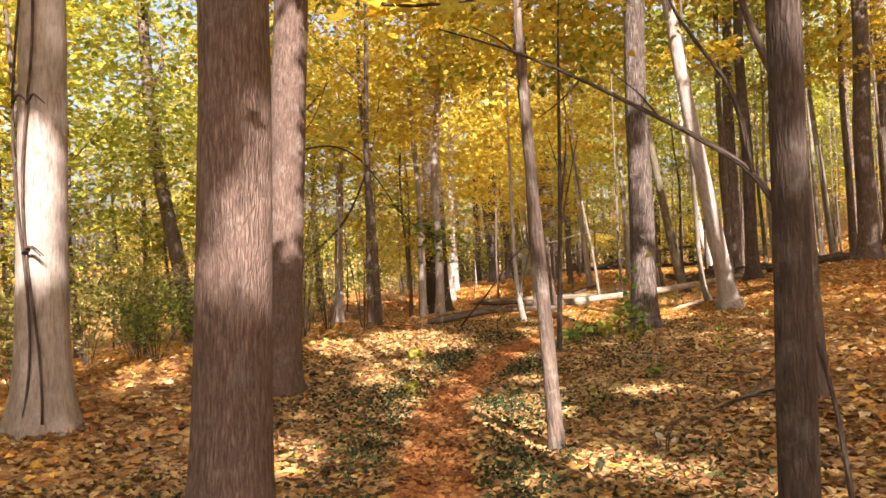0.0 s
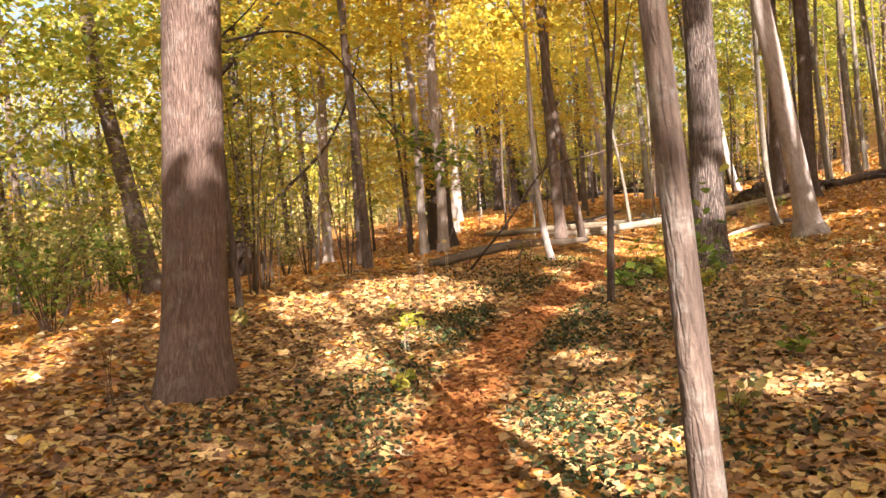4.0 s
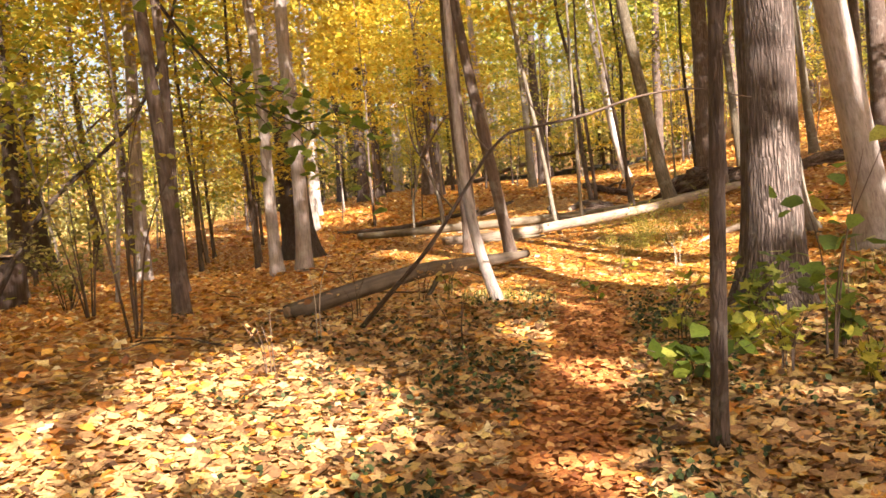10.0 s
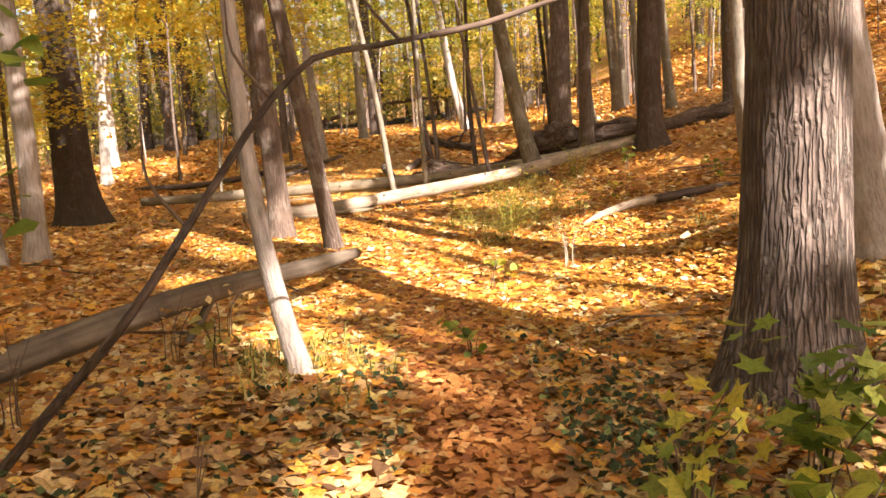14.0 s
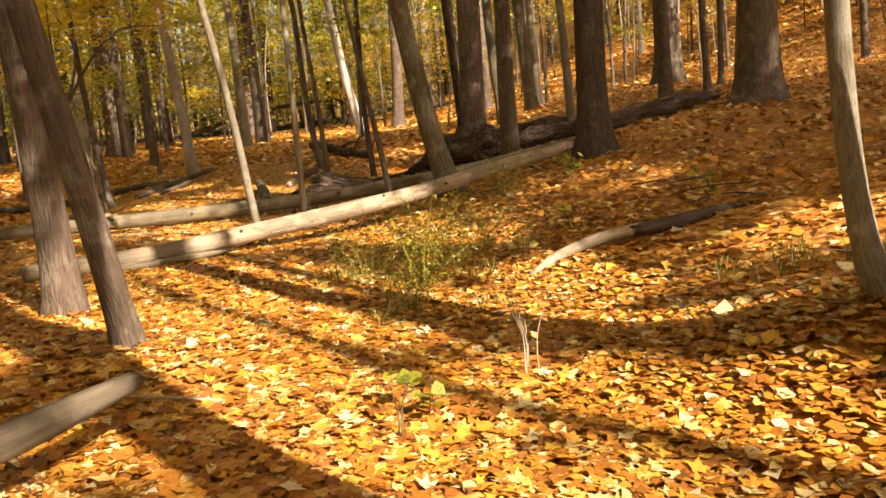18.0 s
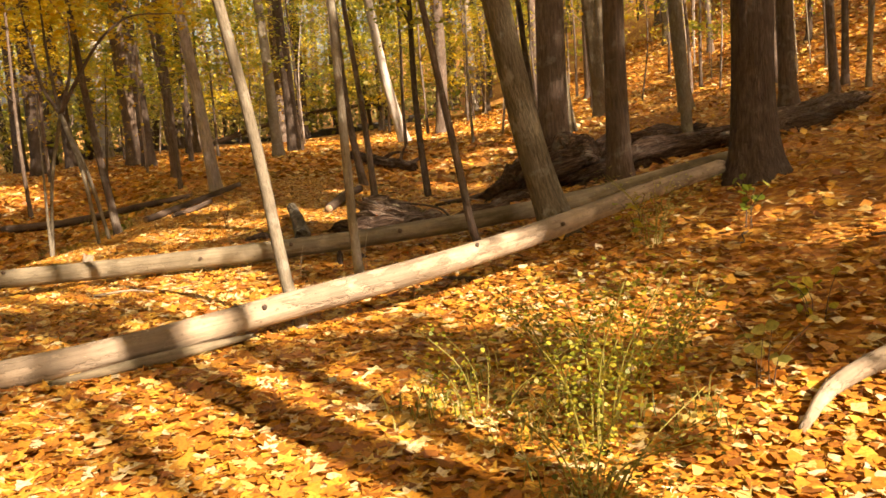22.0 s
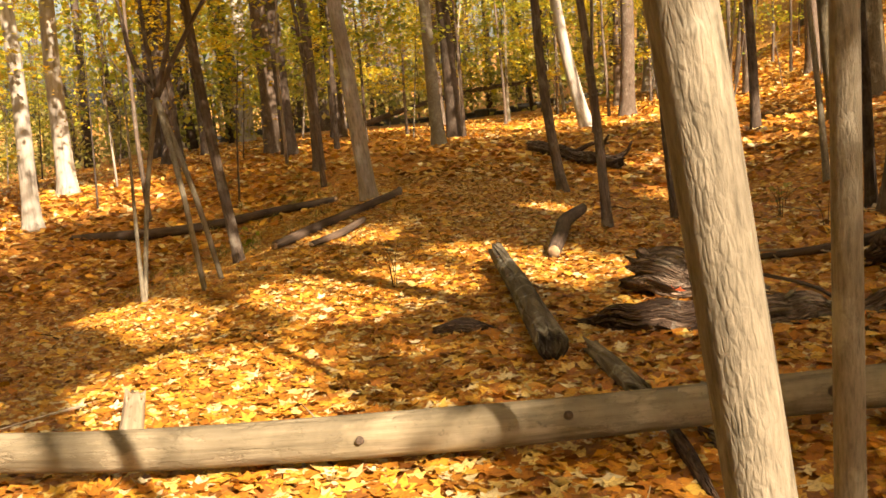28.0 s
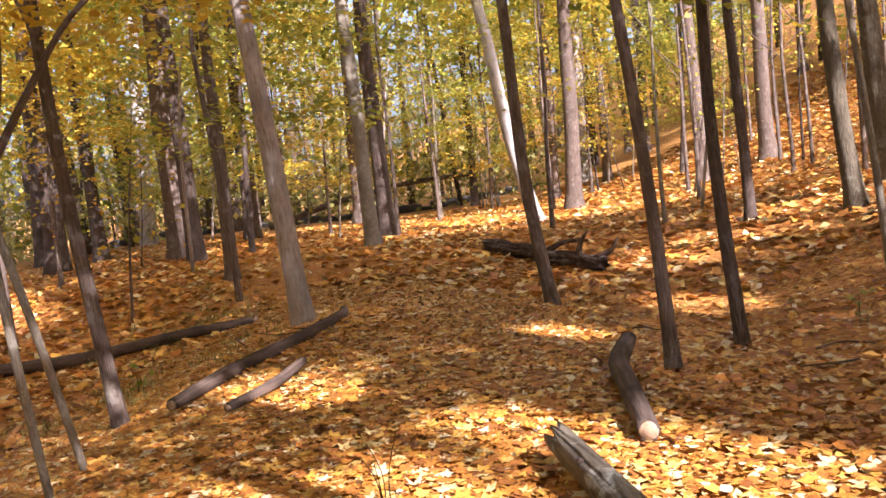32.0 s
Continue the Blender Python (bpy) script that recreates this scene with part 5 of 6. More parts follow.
# ---- bent and leaning dead wood ----
arch = thing("bent_sapling", -2.95, 16.5, z_at(-2.95, 16.5) - 0.05, "thin dead sapling bowed over in an arch above the leaves", "branch")
arch_pts = curve_points([(-3.04, 17.1, 0.04), (-2.73, 16.83, 0.38), (-2.37, 16.6, 0.77), (-2.09, 16.71, 1.16), (-1.86, 16.79, 1.46), (-1.76, 16.82, 1.55), (-1.5, 16.83, 1.6), (-1.15, 16.85, 1.66), (-0.75, 16.85, 1.77), (-0.35, 16.8, 1.8), (0.05, 16.7, 1.7)], 40)
bowed = part("stem", tube_mesh("stem", arch_pts[:26], np.linspace(0.021, 0.01, 26), BARK["dark"], origin=arch.location, sides=9, rough=0.1, seed=2.0), arch)
part("tip", tube_mesh("tip", arch_pts[25:], np.linspace(0.012, 0.004, 15), TWIG, origin=arch.location, sides=7, rough=0.1, seed=3.0), arch, "thin twisted tip")
for k in (14, 19, 24):
    a = arch_pts[k]
    part("twig", tube_mesh("twig", curve_points([a, a + np.array([-0.12, 0.06, 0.16]), a + np.array([-0.14, 0.15, 0.36])], 7), np.linspace(0.008, 0.003, 7), TWIG, origin=arch.location, sides=5), bowed)
slant = thing("leaning_dead_sapling", -9.6, 24.6, z_at(-9.6, 24.6), "dark dead sapling leaning across the standing trees", "branch")
part("stem", tube_mesh("stem", curve_points([(-9.9, 24.3, -0.4), (-9.4, 24.8, 0.75), (-7.9, 26.2, 2.7), (-7.3, 26.8, 4.6), (-7.0, 27.0, 6.6)], 24), np.linspace(0.05, 0.02, 24), BARK["dark"], origin=slant.location, sides=8, rough=0.1), slant)

# a small tree on several stems
clump = thing("multi_stem_tree", -3.2, 35.4, z_at(-3.2, 35.4), "small maple on several thin crooked stems with golden leaves", "tree", "trees of the wood")
J = (-3.44, 35.85, 1.52)
for foot, mid, rad in (((-2.94, 34.9), (-3.03, 34.76, 0.53), 0.028), ((-2.87, 35.6), (-3.06, 35.38, 0.55), 0.03), ((-3.8, 35.75), (-3.75, 36.29, 0.51), 0.026)):
    pts = curve_points([(foot[0], foot[1], z_at(*foot) - 0.1), mid, J], 16)
    part("stem", tube_mesh("stem", pts, np.linspace(rad, 0.03, 16), BARK["tan"], origin=clump.location, sides=8, rough=0.08, seed=foot[1]), clump)
for way in ([(-3.65, 35.93, 1.90), (-3.79, 36.12, 2.48), (-3.93, 36.25, 3.38)], [(-3.03, 35.77, 2.19), (-2.62, 35.55, 2.68), (-2.31, 35.43, 2.89), (-1.57, 35.01, 2.91)], [(-3.59, 36.27, 2.27), (-3.65, 36.46, 2.99), (-3.68, 36.68, 3.93)], [(-3.18, 35.59, 2.19), (-3.12, 35.57, 3.01)]):
    pts = curve_points([J] + way, 18)
    part("limb", tube_mesh("limb", pts, np.linspace(0.034, 0.009, 18), BARK["brown"], origin=clump.location, sides=8, rough=0.08, seed=way[0][0]), clump)
part("crown", CROWNS["sapling_gold", 1], clump, "crown of golden leaves", Matrix.LocRotScale(Vector((-3.45, 36.14, 3.08)) - clump.location, None, Vector((1.1, 1.1, 0.8))))
part("crown", CROWNS["sapling_gold", 2], clump, "crown of golden leaves", Matrix.LocRotScale(Vector((-2.24, 35.92, 2.81)) - clump.location, None, Vector((0.9, 0.9, 0.6))))

# thin saplings and brush further off
gen = np.random.default_rng(18)
variants = []
for k in range(4):
    root = thing("young_sapling", -9 - 1.3 * k, 33 + 2.5 * k, z_at(-9 - 1.3 * k, 33 + 2.5 * k), "thin bare young sapling among fallen leaves", "tree", "young saplings")
    hgt = 3.0 + k
    stem = curve_points([(0, 0, -0.1), (0.08 * (k - 1.5), 0.05, hgt * 0.4), (-0.1 * k, 0.1, hgt)], 12)
    part("stem", tube_mesh("stem", stem, np.linspace(0.022 + 0.005 * k, 0.006, 12), BARK[("brown", "tan", "dark", "pale")[k]], sides=6, rough=0.08, seed=k + 1.0), root)
    for j in range(4):
        a, p0 = gen.uniform(0, 6.28), stem[4 + 2 * j if 4 + 2 * j < 12 else 11]
        end = p0 + np.array([math.cos(a) * 0.6, math.sin(a) * 0.6, 0.55])
        part("twig", tube_mesh("twig", curve_points([p0, 0.5 * (p0 + end) + np.array([0, 0, -0.05]), end], 6), np.linspace(0.008, 0.003, 6), TWIG, sides=5), root)
    pts = stem[gen.integers(5, 12, 120)] + gen.normal(0, 1, (120, 3)) * np.array([0.4, 0.4, 0.25])
    part("leaves", leaf_mesh("leaves", pts, gen.uniform(0.07, 0.11, 120), LIME if k % 2 else GOLD, "diamond", 0.5, gen=gen), root)
    variants.append(root)
made, tries = 0, 0
while made < 110 and tries < 4000:
    tries += 1
    x, y = gen.uniform(-22, 20), gen.uniform(20, 66)
    if y < 44 and -7 < x < 9.5 + 0 * y or (y < 52 and abs(x - 1) < 4):
        continue
    if any((x - a) ** 2 + (y - b) ** 2 < 0.6 for a, b in placed):
        continue
    placed.append((x, y))
    made += 1
    s = gen.uniform(0.8, 1.4)
    ob = copy_thing(variants[made % 4], pose(x, y, z_at(x, y), gen.normal(0, 4), gen.normal(-2, 4), gen.uniform(0, 360)) @ Matrix.Diagonal((s, s, s, 1)))

# an overhanging leafy branch near the start
bough = thing("overhanging_branch", *(-1.84, 4.32, 3.14), "thin overhanging branch with broad golden maple leaves", "branch")
pts = curve_points([(-1.84, 4.32, 3.14), (-1.27, 3.82, 2.70), (-0.84, 3.50, 2.48), (-0.31, 3.30, 2.43)], 14)
part("stem", tube_mesh("stem", pts, np.linspace(0.016, 0.004, 14), BARK["dark"], origin=bough.location, sides=6), bough)
gen = np.random.default_rng(31)
lp = pts[gen.integers(3, 14, 46)] + gen.normal(0, 1, (46, 3)) * np.array([0.12, 0.12, 0.035])
part("leaves", leaf_mesh("leaves", lp - np.array(bough.location), gen.uniform(0.09, 0.15, 46), GOLD, "maple", 0.35, 0.06, gen), bough, "broad golden maple leaves")

# a drooping leafy branch at the edge of the thicket
bough = thing("overhanging_branch", -5.42, 13.84, 3.1, "drooping branch with broad olive-green leaves above the path edge", "branch")
way = curve_points([(-5.42, 13.84, 3.1), (-4.75, 14.7, 3.35), (-3.74, 17.35, 1.92), (-3.26, 17.05, 1.67), (-2.92, 16.85, 1.35), (-2.80, 16.79, 1.08)], 30)
drooping = part("stem", tube_mesh("stem", way, np.linspace(0.02, 0.003, 30), BARK["dark"], origin=bough.location, sides=6, rough=0.06), bough)
sprigs = []
for k, (at, end) in enumerate(((14, (-3.65, 17.04, 1.38)), (17, (-3.40, 16.83, 1.49)), (19, (-3.20, 17.27, 1.84)), (20, (-3.02, 17.15, 1.85)), (22, (-3.16, 16.98, 1.33)), (24, (-2.80, 16.99, 1.65)))):
    spr = curve_points([way[at], 0.5 * (way[at] + np.array(end)) + np.array([0, 0, 0.05]), end], 8)
    sprigs.append(spr)
    part("sprig", tube_mesh("sprig", spr, np.linspace(0.006, 0.002, 8), BARK["dark"], origin=bough.location, sides=5), drooping)
gen = np.random.default_rng(32)
spots = np.concatenate([way[gen.integers(15, 30, 80)]] + [q[gen.integers(2, 8, 22)] for q in sprigs])
spots = spots + gen.normal(0, 1, spots.shape) * np.array([0.1, 0.1, 0.06])
part("leaves", leaf_mesh("leaves", spots - np.array(bough.location), gen.uniform(0.07, 0.13, len(spots)), GREEN, "oval", 0.4, 0.06, gen), bough, "broad olive-green leaves")

# dead vines on the pale tree at the start
vined = [o for o in scene.objects if o.name == "tree"][0]
for k, side in enumerate((0.0, 0.35)):
    zz = np.linspace(0.1, 5.2, 30)
    a = -1.55 + side + 0.25 * np.sin(zz * 1.7 + k)
    rr = 0.262 + 0.24 * np.exp(-zz / 0.3) * 0.5
    vine = part("vine", tube_mesh("vine", np.stack([rr * np.cos(a), rr * np.sin(a), zz], -1), np.full(30, 0.014), BARK["dark"], sides=6, rough=0.2, seed=k + 1.0), vined, "dark dead vine")
    for j in (9, 17, 24):
        c = np.array([rr[j] * math.cos(a[j]), rr[j] * math.sin(a[j]), zz[j]])
        part("vine_tuft", tube_mesh("vine_tuft", curve_points([c, c + np.array([0.1, -0.05, 0.06]), c + np.array([0.2, -0.02, -0.03])], 7), np.linspace(0.02, 0.005, 7), BARK["dark"], sides=5, rough=0.3, seed=j + 1.0), vine)


# ---- shrubs and saplings ----
def shrub(name, x, y, height, spread, stems, leaves, size, material, label, shape="oval", wood=TWIG, low=0.3, seed=1, group=""):
    """Thin stems from one foot with leaves along their upper parts."""
    g = np.random.default_rng(seed)
    root = thing(name, x, y, z_at(x, y), label, "shrub", group)
    spots = []
    for k in range(stems):
        a, r = g.uniform(0, 6.28), spread * g.uniform(0.3, 1.0)
        hgt = height * g.uniform(0.65, 1.0)
        way = curve_points([(0.04 * math.cos(a), 0.04 * math.sin(a), -0.06), (0.4 * r * math.cos(a), 0.4 * r * math.sin(a), 0.55 * hgt), (r * math.cos(a + 0.3), r * math.sin(a + 0.3), hgt)], 12)
        thick = 0.0022 + 0.0045 * height
        part("stem", tube_mesh("stem", way, np.linspace(thick, 0.002, 12), wood, sides=5, rough=0.08, seed=k + 1.0), root)
        n = max(2, leaves // stems)
        pick = g.integers(int(12 * low), 12, n)
        spots.append(way[pick] + g.normal(0, 1, (n, 3)) * np.array([0.14, 0.14, 0.07]) * max(0.25, min(1.0, height)) )
    spots = np.concatenate(spots)
    part("leaves", leaf_mesh("leaves", spots, g.uniform(0.7, 1.25, len(spots)) * size, material, shape, 0.45, 0.06, g), root)
    return root


for k, (x, y, hgt) in enumerate(((-6.9, 12.7, 1.3), (-8.0, 14.2, 1.7), (-9.4, 11.6, 1.9), (-8.4, 17.0, 1.6), (-9.8, 15.5, 2.0), (-7.6, 10.4, 1.2), (-10.8, 13.2, 2.1), (-10.6, 18.5, 2.0), (-12.2, 16.0, 2.3), (-8.8, 20.5, 1.6), (-11.8, 21.0, 2.2), (-8.2, 23.2, 1.3))):
    shrub("thicket_bush", x, y, hgt, 1.1, 12, 720, 0.075, OLIVE if k % 3 else GREEN, "tangled olive-green bush in the thicket beside the path", "diamond", TWIG, 0.25, 40 + k, "thicket bushes")
for k, (x, y, hgt, n, tone) in enumerate(((-0.08, 16.45, 0.62, 54, GREEN), (-0.3, 15.9, 0.42, 40, LIME), (-0.62, 16.3, 0.55, 34, LIME), (-0.75, 15.2, 0.32, 34, GREEN), (-0.2, 15.35, 0.5, 34, LIME), (0.38, 15.85, 0.55, 30, GREEN), (0.2, 15.0, 0.35, 26, LIME))):
    shrub("broadleaf_shrub", x, y, hgt, 0.34, 7, int(1.4 * n), 0.12 if tone is GREEN else 0.1, tone, "low shrub with broad %s leaves beside the path" % ("green" if tone is GREEN else "yellow-green"), "maple" if k % 2 == 0 else "oval", low=0.35, seed=3 + 20 * k, group="broad-leaved shrubs")
shrub("broadleaf_shrub", 0.15, 15.6, 1.65, 0.45, 3, 26, 0.13, GREEN, "thin tall shrub with sparse broad green leaves", low=0.4, seed=5)
shrub("pale_stalk", -3.3, 16.68, 0.85, 0.22, 2, 10, 0.07, TAN_LITTER, "thin pale stalk with a few cream-coloured leaves", "oval", TWIG_PALE, 0.45, 12)
shrub("maple_seedling", -2.69, 11.62, 0.5, 0.22, 4, 26, 0.1, LIME, "small yellow-green maple seedling beside the path", "maple", TWIG_PALE, 0.5, 6)
shrub("maple_seedling", -5.9, 16.75, 1.9, 0.35, 3, 60, 0.09, LIME, "thin young sapling with sparse yellow-green leaves", "maple", TWIG_PALE, 0.4, 7)
for k, (x, y, hgt, n) in enumerate(((-5.50, 14.97, 3.4, 420), (-5.6, 15.6, 2.6, 300), (-6.4, 15.0, 2.8, 260), (-7.2, 16.6, 3.0, 240), (-5.0, 17.5, 2.5, 90), (-7.8, 18.6, 3.0, 220), (-6.9, 21.0, 2.6, 200))):
    shrub("leafy_sapling", x, y, hgt, 0.9, 6, int(1.7 * n), 0.062, LIME if k % 3 else OLIVE, "tall leafy green sapling at the edge of the thicket", "oval", TWIG, 0.35, 60 + k, "leafy saplings")
for k, (x, y, hgt, n) in enumerate(((0.5, 23.8, 0.85, 260), (0.3, 23.3, 0.55, 160), (0.75, 24.9, 0.5, 190), (0.9, 24.4, 0.6, 200), (1.25, 24.6, 0.45, 120), (2.2, 26.8, 0.65, 140), (0.15, 24.3, 0.45, 120))):
    shrub("bramble", x, y, hgt * 0.9, 0.55, 8, int(n * 3.6), 0.021, OLIVE if k % 3 else LIME, "wispy olive-green bramble growing through the fallen leaves", "oval", OLIVE, 0.1, 80 + k, "brambles")
shrub("pale_sprig", 0.28, 6.85, 0.3, 0.25, 4, 16, 0.055, PALE_LEAF, "small sprig of pale whitish leaves beside the path", low=0.4, seed=14)
tagged(new("fallen_leaf", leaf_mesh("fallen_leaf", [(0.77, 31.21, 0.05)], [0.1], RED_LEAF, "maple", 0.5, 0.1, np.random.default_rng(3))), "single red maple leaf lying on the rotten log", "leaf")
shrub("seedling", -0.15, 21.06, 0.22, 0.2, 4, 22, 0.075, LIME, "tiny yellow-green seedling among fallen leaves", low=0.5, seed=8)
shrub("dead_stalks", 0.49, 21.41, 0.5, 0.2, 5, 6, 0.05, TAN_LITTER, "pale dead stalks standing among leaves", "diamond", TWIG_PALE, 0.7, 9)
shrub("dead_stalks", -0.35, 20.8, 0.3, 0.12, 3, 4, 0.05, TAN_LITTER, "short dead stalks standing among leaves", "diamond", TWIG, 0.7, 10)
shrub("dead_stalks", -4.35, 9.6, 0.55, 0.1, 3, 4, 0.04, TAN_LITTER, "thin dark stalks beside the smooth trunk", "diamond", TWIG, 0.7, 11)
for k, (x, y) in enumerate(((-2.6, 18.7), (-3.1, 17.6), (-2.2, 16.2), (-3.4, 15.6), (-2.35, 19.3), (-1.0, 33.0), (2.9, 33.4), (3.4, 35.5))):
    shrub("dead_stalks", x, y, 0.45, 0.2, 4, 5, 0.05, TAN_LITTER, "few thin dead stalks among fallen leaves", "diamond", TWIG, 0.7, 100 + k)


for k, (x, y, hgt) in enumerate(((2.3, 27.2, 0.4), (2.9, 26.6, 0.5), (1.4, 24.0, 0.35), (2.1, 24.6, 0.3), (-0.9, 18.6, 0.25), (-2.3, 18.4, 0.3), (-2.4, 10.2, 0.25), (0.3, 10.5, 0.3), (-0.2, 9.2, 0.25), (1.3, 12.5, 0.35), (1.6, 14.8, 0.3), (-4.5, 12.3, 0.3), (3.2, 24.2, 0.4), (-3.2, 40.0, 0.4), (4.1, 37.0, 0.4))):
    shrub("seedling", x, y, hgt, 0.22, 4, 20, 0.07, (LIME, GREEN, OLIVE)[k % 3], "small leafy seedling growing through the fallen leaves", "oval", TWIG, 0.4, 140 + k, "seedlings")


def tufts(name, spots, n, height, label, seed):
    """Bent grass blades in tufts."""
    g = np.random.default_rng(seed)
    verts, index = [], []
    for x, y in spots:
        for _ in range(n):
            a, b = g.uniform(0, 6.28), g.uniform(0.2, 1.0) * height
            px, py = x + g.normal(0, 0.09), y + g.normal(0, 0.09)
            z = z_at(px, py) - 0.02
            d = np.array([math.cos(a), math.sin(a)]) * b * g.uniform(0.5, 1.1)
            s = np.array([-math.sin(a), math.cos(a)]) * 0.004
            for w, f, u in ((1, 0, 0), (0.8, 0.35, 0.75), (0.15, 1, 0.8)):
                verts.append((px + d[0] * f - s[0] * w, py + d[1] * f - s[1] * w, z + b * u))
                verts.append((px + d[0] * f + s[0] * w, py + d[1] * f + s[1] * w, z + b * u))
            o = len(verts) - 6
            index += [o, o + 1, o + 3, o + 2, o + 2, o + 3, o + 5, o + 4]
    me = quick_mesh(name, np.array(verts), np.full(len(index) // 4, 4), np.array(index), GRASS)
    return tagged(new(name, me), label, "grass", kind="stuff")


gen = np.random.default_rng(77)
tufts("grass_tufts", [(2.5, 22.0), (2.7, 22.3), (2.3, 21.8), (2.8, 21.7), (2.1, 22.2)] + [(1.9 + gen.normal(0, 0.8), 18.2 + gen.normal(0, 0.8)) for _ in range(14)] + [(0.35 + gen.normal(0, 0.4), 24.0 + gen.normal(0, 0.6)) for _ in range(16)] + [(-2.9 + gen.normal(0, 0.5), 43.5 + gen.normal(0, 0.8)) for _ in range(30)] + [(-3.2 + gen.normal(0, 0.8), 40.2 + gen.normal(0, 0.8)) for _ in range(30)] + [(-1.9 + gen.normal(0, 0.3), 18.3 + gen.normal(0, 0.5)) for _ in range(14)], 26, 0.2, "thin tufts of yellowing grass among fallen leaves", 12)

# ---- stone ledge in the distance ----
ledge = thing("stone_ledge", 2.0, 60.0, z_at(2.0, 60.0), "low ledge of dark mossy boulders far among the trees", "rocks")
gen = np.random.default_rng(14)
for k in range(42):
    u = k / 41
    x, y = -9 + 19 * u + gen.normal(0, 0.25), 73.0 - 2.0 * math.sin(3.1 * u) + gen.normal(0, 0.3) + 0.4 * (k // 42)
    a, b, c = gen.uniform(0.2, 0.55), gen.uniform(0.2, 0.4), gen.uniform(0.1, 0.3)
    bm = bmesh.new()
    bmesh.ops.create_cube(bm, size=2.0)
    bmesh.ops.bevel(bm, geom=bm.edges[:], offset=0.25, segments=1, affect="EDGES")
    for v in bm.verts:
        v.co = Vector((v.co.x * a, v.co.y * b, v.co.z * c)) * (1 + 0.25 * noise.noise(v.co * 1.7 + Vector((k, 0, 0))))
    me = bpy.data.meshes.new("rock")
    bm.to_mesh(me)
    bm.free()
    me.materials.append(STONE)
    part("rock", me, ledge, "", Matrix.Translation(Vector((x, y, z_at(x, y) + 0.06)) - ledge.location) @ Matrix.Rotation(gen.uniform(-0.5, 0.5), 4, "Z"))

# ---- twigs on the leaves ----
gen = np.random.default_rng(15)
twig_pts = [curve_points([(-0.5, 0, 0.0), (-0.1, 0.06 * s, 0.03), (0.25, -0.03, 0.02), (0.55, 0.1 * s, 0.05)], 9) for s in (1, -1, 2)]
for k in range(48):
    y = gen.uniform(4, 40)
    x = float(np.interp(y, (0, 20, 40), (-1.2, -0.6, 0.2))) + gen.choice((-1, 1)) * gen.uniform(0.6, 4.5)
    if -3.8 < x < -1.2 and 13.8 < y < 17.3:      # open leaves under the bowed sapling
        continue
    tw = tagged(new("fallen_twig", tube_mesh("fallen_twig", twig_pts[k % 3], np.linspace(0.011, 0.004, 9), TWIG if k % 3 else TWIG_PALE, sides=5, rough=0.12, seed=k + 1.0)), "thin bent dead twig lying on the leaves", "twig", "fallen twigs")
    s = gen.uniform(0.4, 1.1)
    tw.matrix_basis = Matrix.LocRotScale(Vector((x, y, z_at(x, y) + 0.012)), Euler((0, gen.normal(0, 0.05), gen.uniform(0, 6.28))), Vector((s, s, 1)))

for x, y, lean, tall in ((0.06, 27.5, 0.05, 0.42), (-0.4, 28.06, 0.04, 0.3), (0.42, 27.0, 0.14, 0.2), (0.1, 27.46, -0.03, 0.3)):
    q = curve_points([(0, 0, -0.03), (lean * 0.3, 0.0, tall * 0.5), (lean, -0.02, tall)], 8)
    stalk = tagged(new("dry_stalk", tube_mesh("dry_stalk", q, np.linspace(0.0035, 0.0015, 8), TWIG_PALE, sides=5)), "thin pale dry stalk standing in the leaves", "stalk", "dry stalks")
    stalk.location = (x, y, z_at(x, y))

# ---- leaf litter and ground cover, last ----
def scatter(n, x0, x1, y0, y1, gen):
    return gen.uniform(x0, x1, n), gen.uniform(y0, y1, n)


def wander(y):
    """Where the walker goes."""
    return np.interp(y, (-2, 6, 12, 16, 20, 26, 30, 36), (0.2, -1.2, -1.85, -1.2, -0.8, -0.7, -1.2, -1.4))


gen = np.random.default_rng(99)


def litter(name, x, y, size, material, label, shape, tilt, curl, lift=0.012):
    z = ground_z(x, y) + gen.uniform(0.0, lift * 2, len(x)) + 0.006
    me = leaf_mesh(name, np.stack([x, y, z], -1), size, material, shape, tilt, curl, gen)
    return tagged(new(name, me), label, "fallen leaves", kind="stuff")


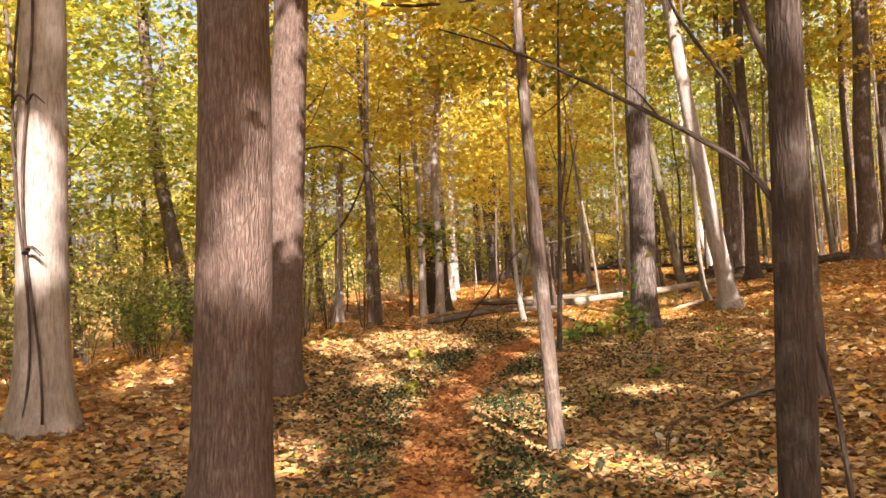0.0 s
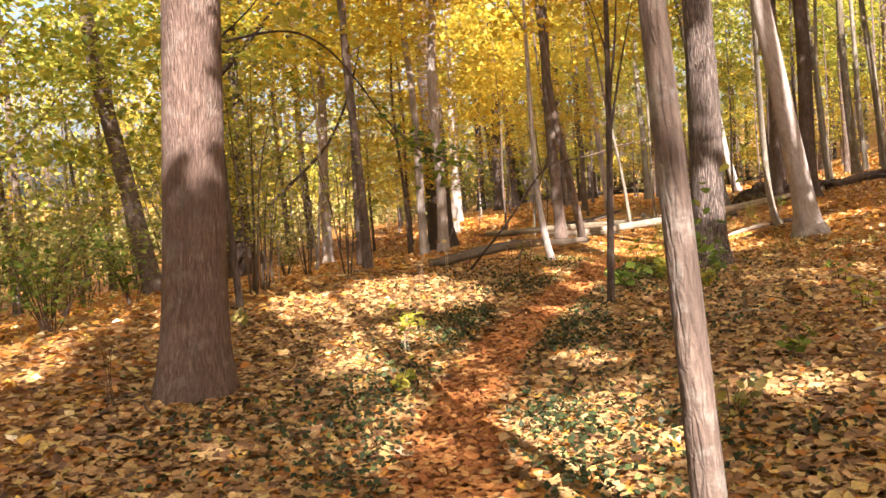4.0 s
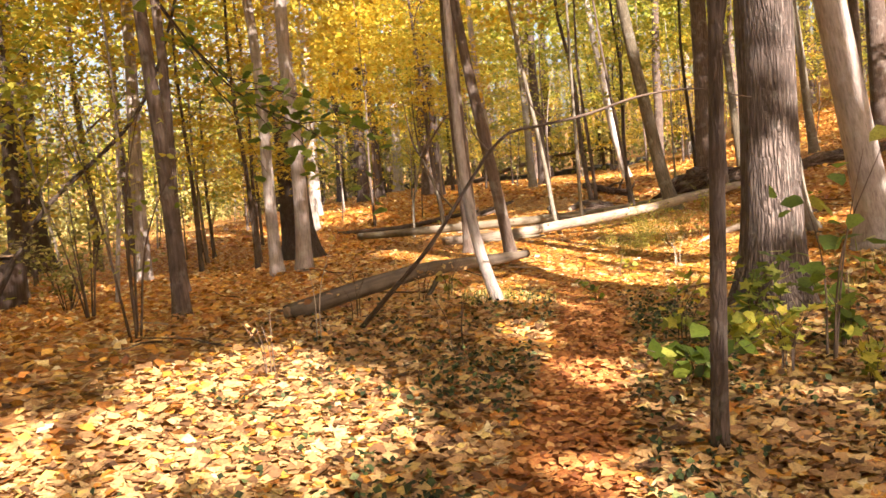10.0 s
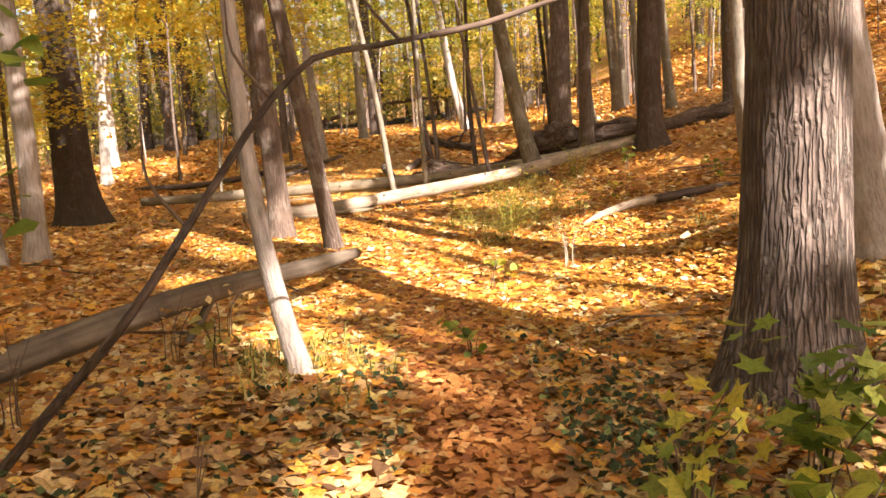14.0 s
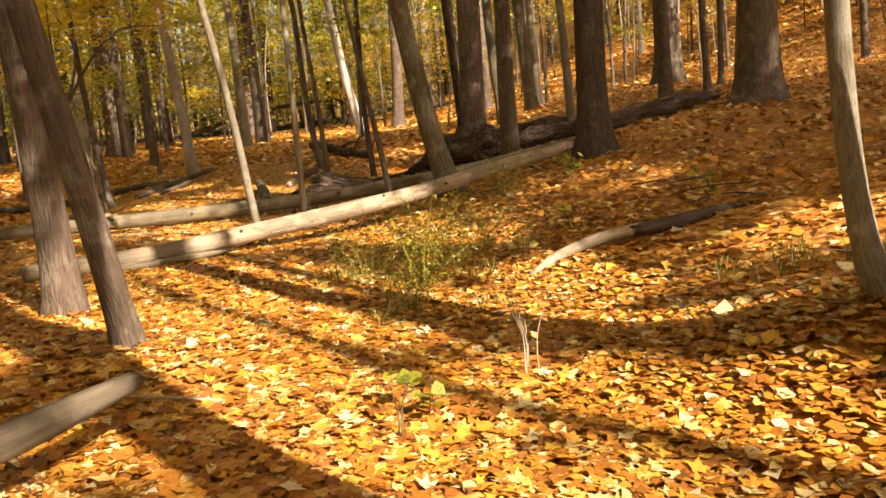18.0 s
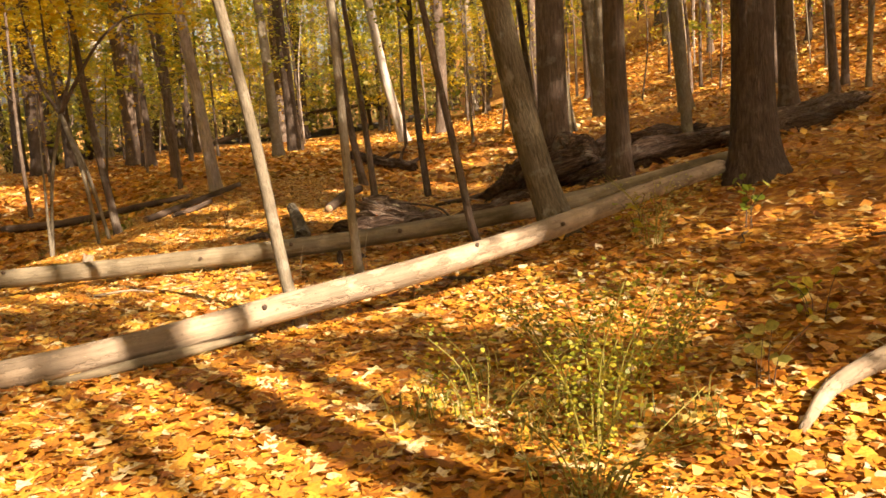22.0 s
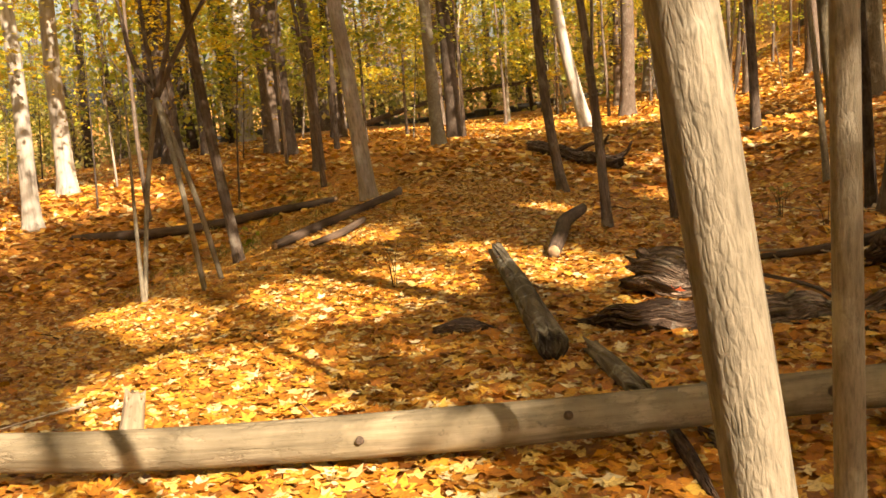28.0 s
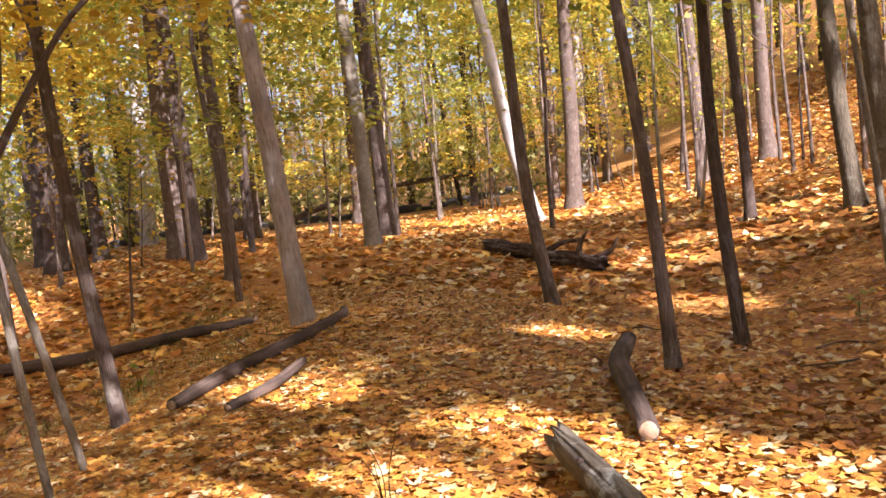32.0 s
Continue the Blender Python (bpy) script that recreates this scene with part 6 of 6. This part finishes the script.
x, y = scatter(430000, -7, 6, 1.5, 44, gen)
d = np.abs(x - wander(y))
keep = gen.random(len(x)) < np.exp(-np.clip(d - 2.2, 0, None) / 0.9)
x, y = x[keep], y[keep]
on_path = (np.abs(x - path_x(y)) < 0.3 + gen.normal(0, 0.05, len(x))) & (y < 21 + gen.normal(0, 1.5, len(x)))
old = ~on_path & (gen.random(len(x)) < np.clip((20 - y) / 5, 0, 1) * 0.75)
new_ = ~on_path & ~old
close = new_ & (np.abs(x - wander(y)) < 1.5) & (gen.random(len(x)) < 0.75)
loose = new_ & ~close
litter("maple_leaf_litter", x[close], y[close], gen.triangular(0.045, 0.075, 0.125, close.sum()), LITTER, "golden and orange maple leaves strewn where the walk leads", "maple", 0.16, 0.11, 0.009)
litter("golden_leaf_litter", x[loose], y[loose], gen.triangular(0.036, 0.06, 0.095, loose.sum()), LITTER, "thick litter of golden and orange maple leaves", "scrap", 0.14, 0.09, 0.009)
litter("tan_leaf_litter", x[old], y[old], gen.triangular(0.04, 0.07, 0.12, old.sum()), TAN_LITTER, "litter of faded tan maple leaves", "scrap", 0.18, 0.11, 0.012)
litter("path_leaf_litter", x[on_path], y[on_path], gen.uniform(0.035, 0.08, on_path.sum()), RUST, "trodden rust-coloured leaves on the path", "scrap", 0.18, 0.1, 0.006)
x, y = scatter(150000, -16, 28, 3, 66, gen)
d = np.abs(x - wander(y))
keep = gen.random(len(x)) < np.clip((d - 1.8) / 2 + np.clip((y - 41) / 3, 0, 1), 0, 1)
x, y = x[keep], y[keep]
litter("outlying_leaf_litter", x, y, gen.uniform(0.07, 0.13, len(x)) * np.where(y > 40, 1.7, 1.0), LITTER, "golden fallen leaves spread under the farther trees", "diamond", 0.3, 0.1)
# dark ground cover on both sides of the path
x, y = scatter(130000, -5, 2.5, 3, 19.5, gen)
off = x - path_x(y)
patch = np.array([noise.noise(Vector((a * 0.9, b * 0.6, 5.0))) + 0.5 * noise.noise(Vector((a * 2.7, b * 2.7, 9.0))) for a, b in zip(x, y)])
edge = np.where((y > 12) & (off < -1.0), 0.4, 1.0) * np.where(y > 12, 0.65, 0.62) * (np.exp(-((np.abs(off) - 0.58) / 0.3) ** 2) * 1.35 + 0.34 * np.exp(-((np.abs(off) - 1.4) / 0.8) ** 2))
keep = (np.abs(off) > 0.3) & (gen.random(len(x)) < edge * np.clip(0.55 + 1.5 * patch, 0, 1) * np.clip((19 - y) / 2, 0, 1))
x, y = x[keep], y[keep]
litter("ground_cover", x, y, gen.uniform(0.026, 0.052, len(x)), IVY, "dark green creeping ground cover along the path", "diamond", 0.5, 0.1, 0.045)["category"] = "ground cover"
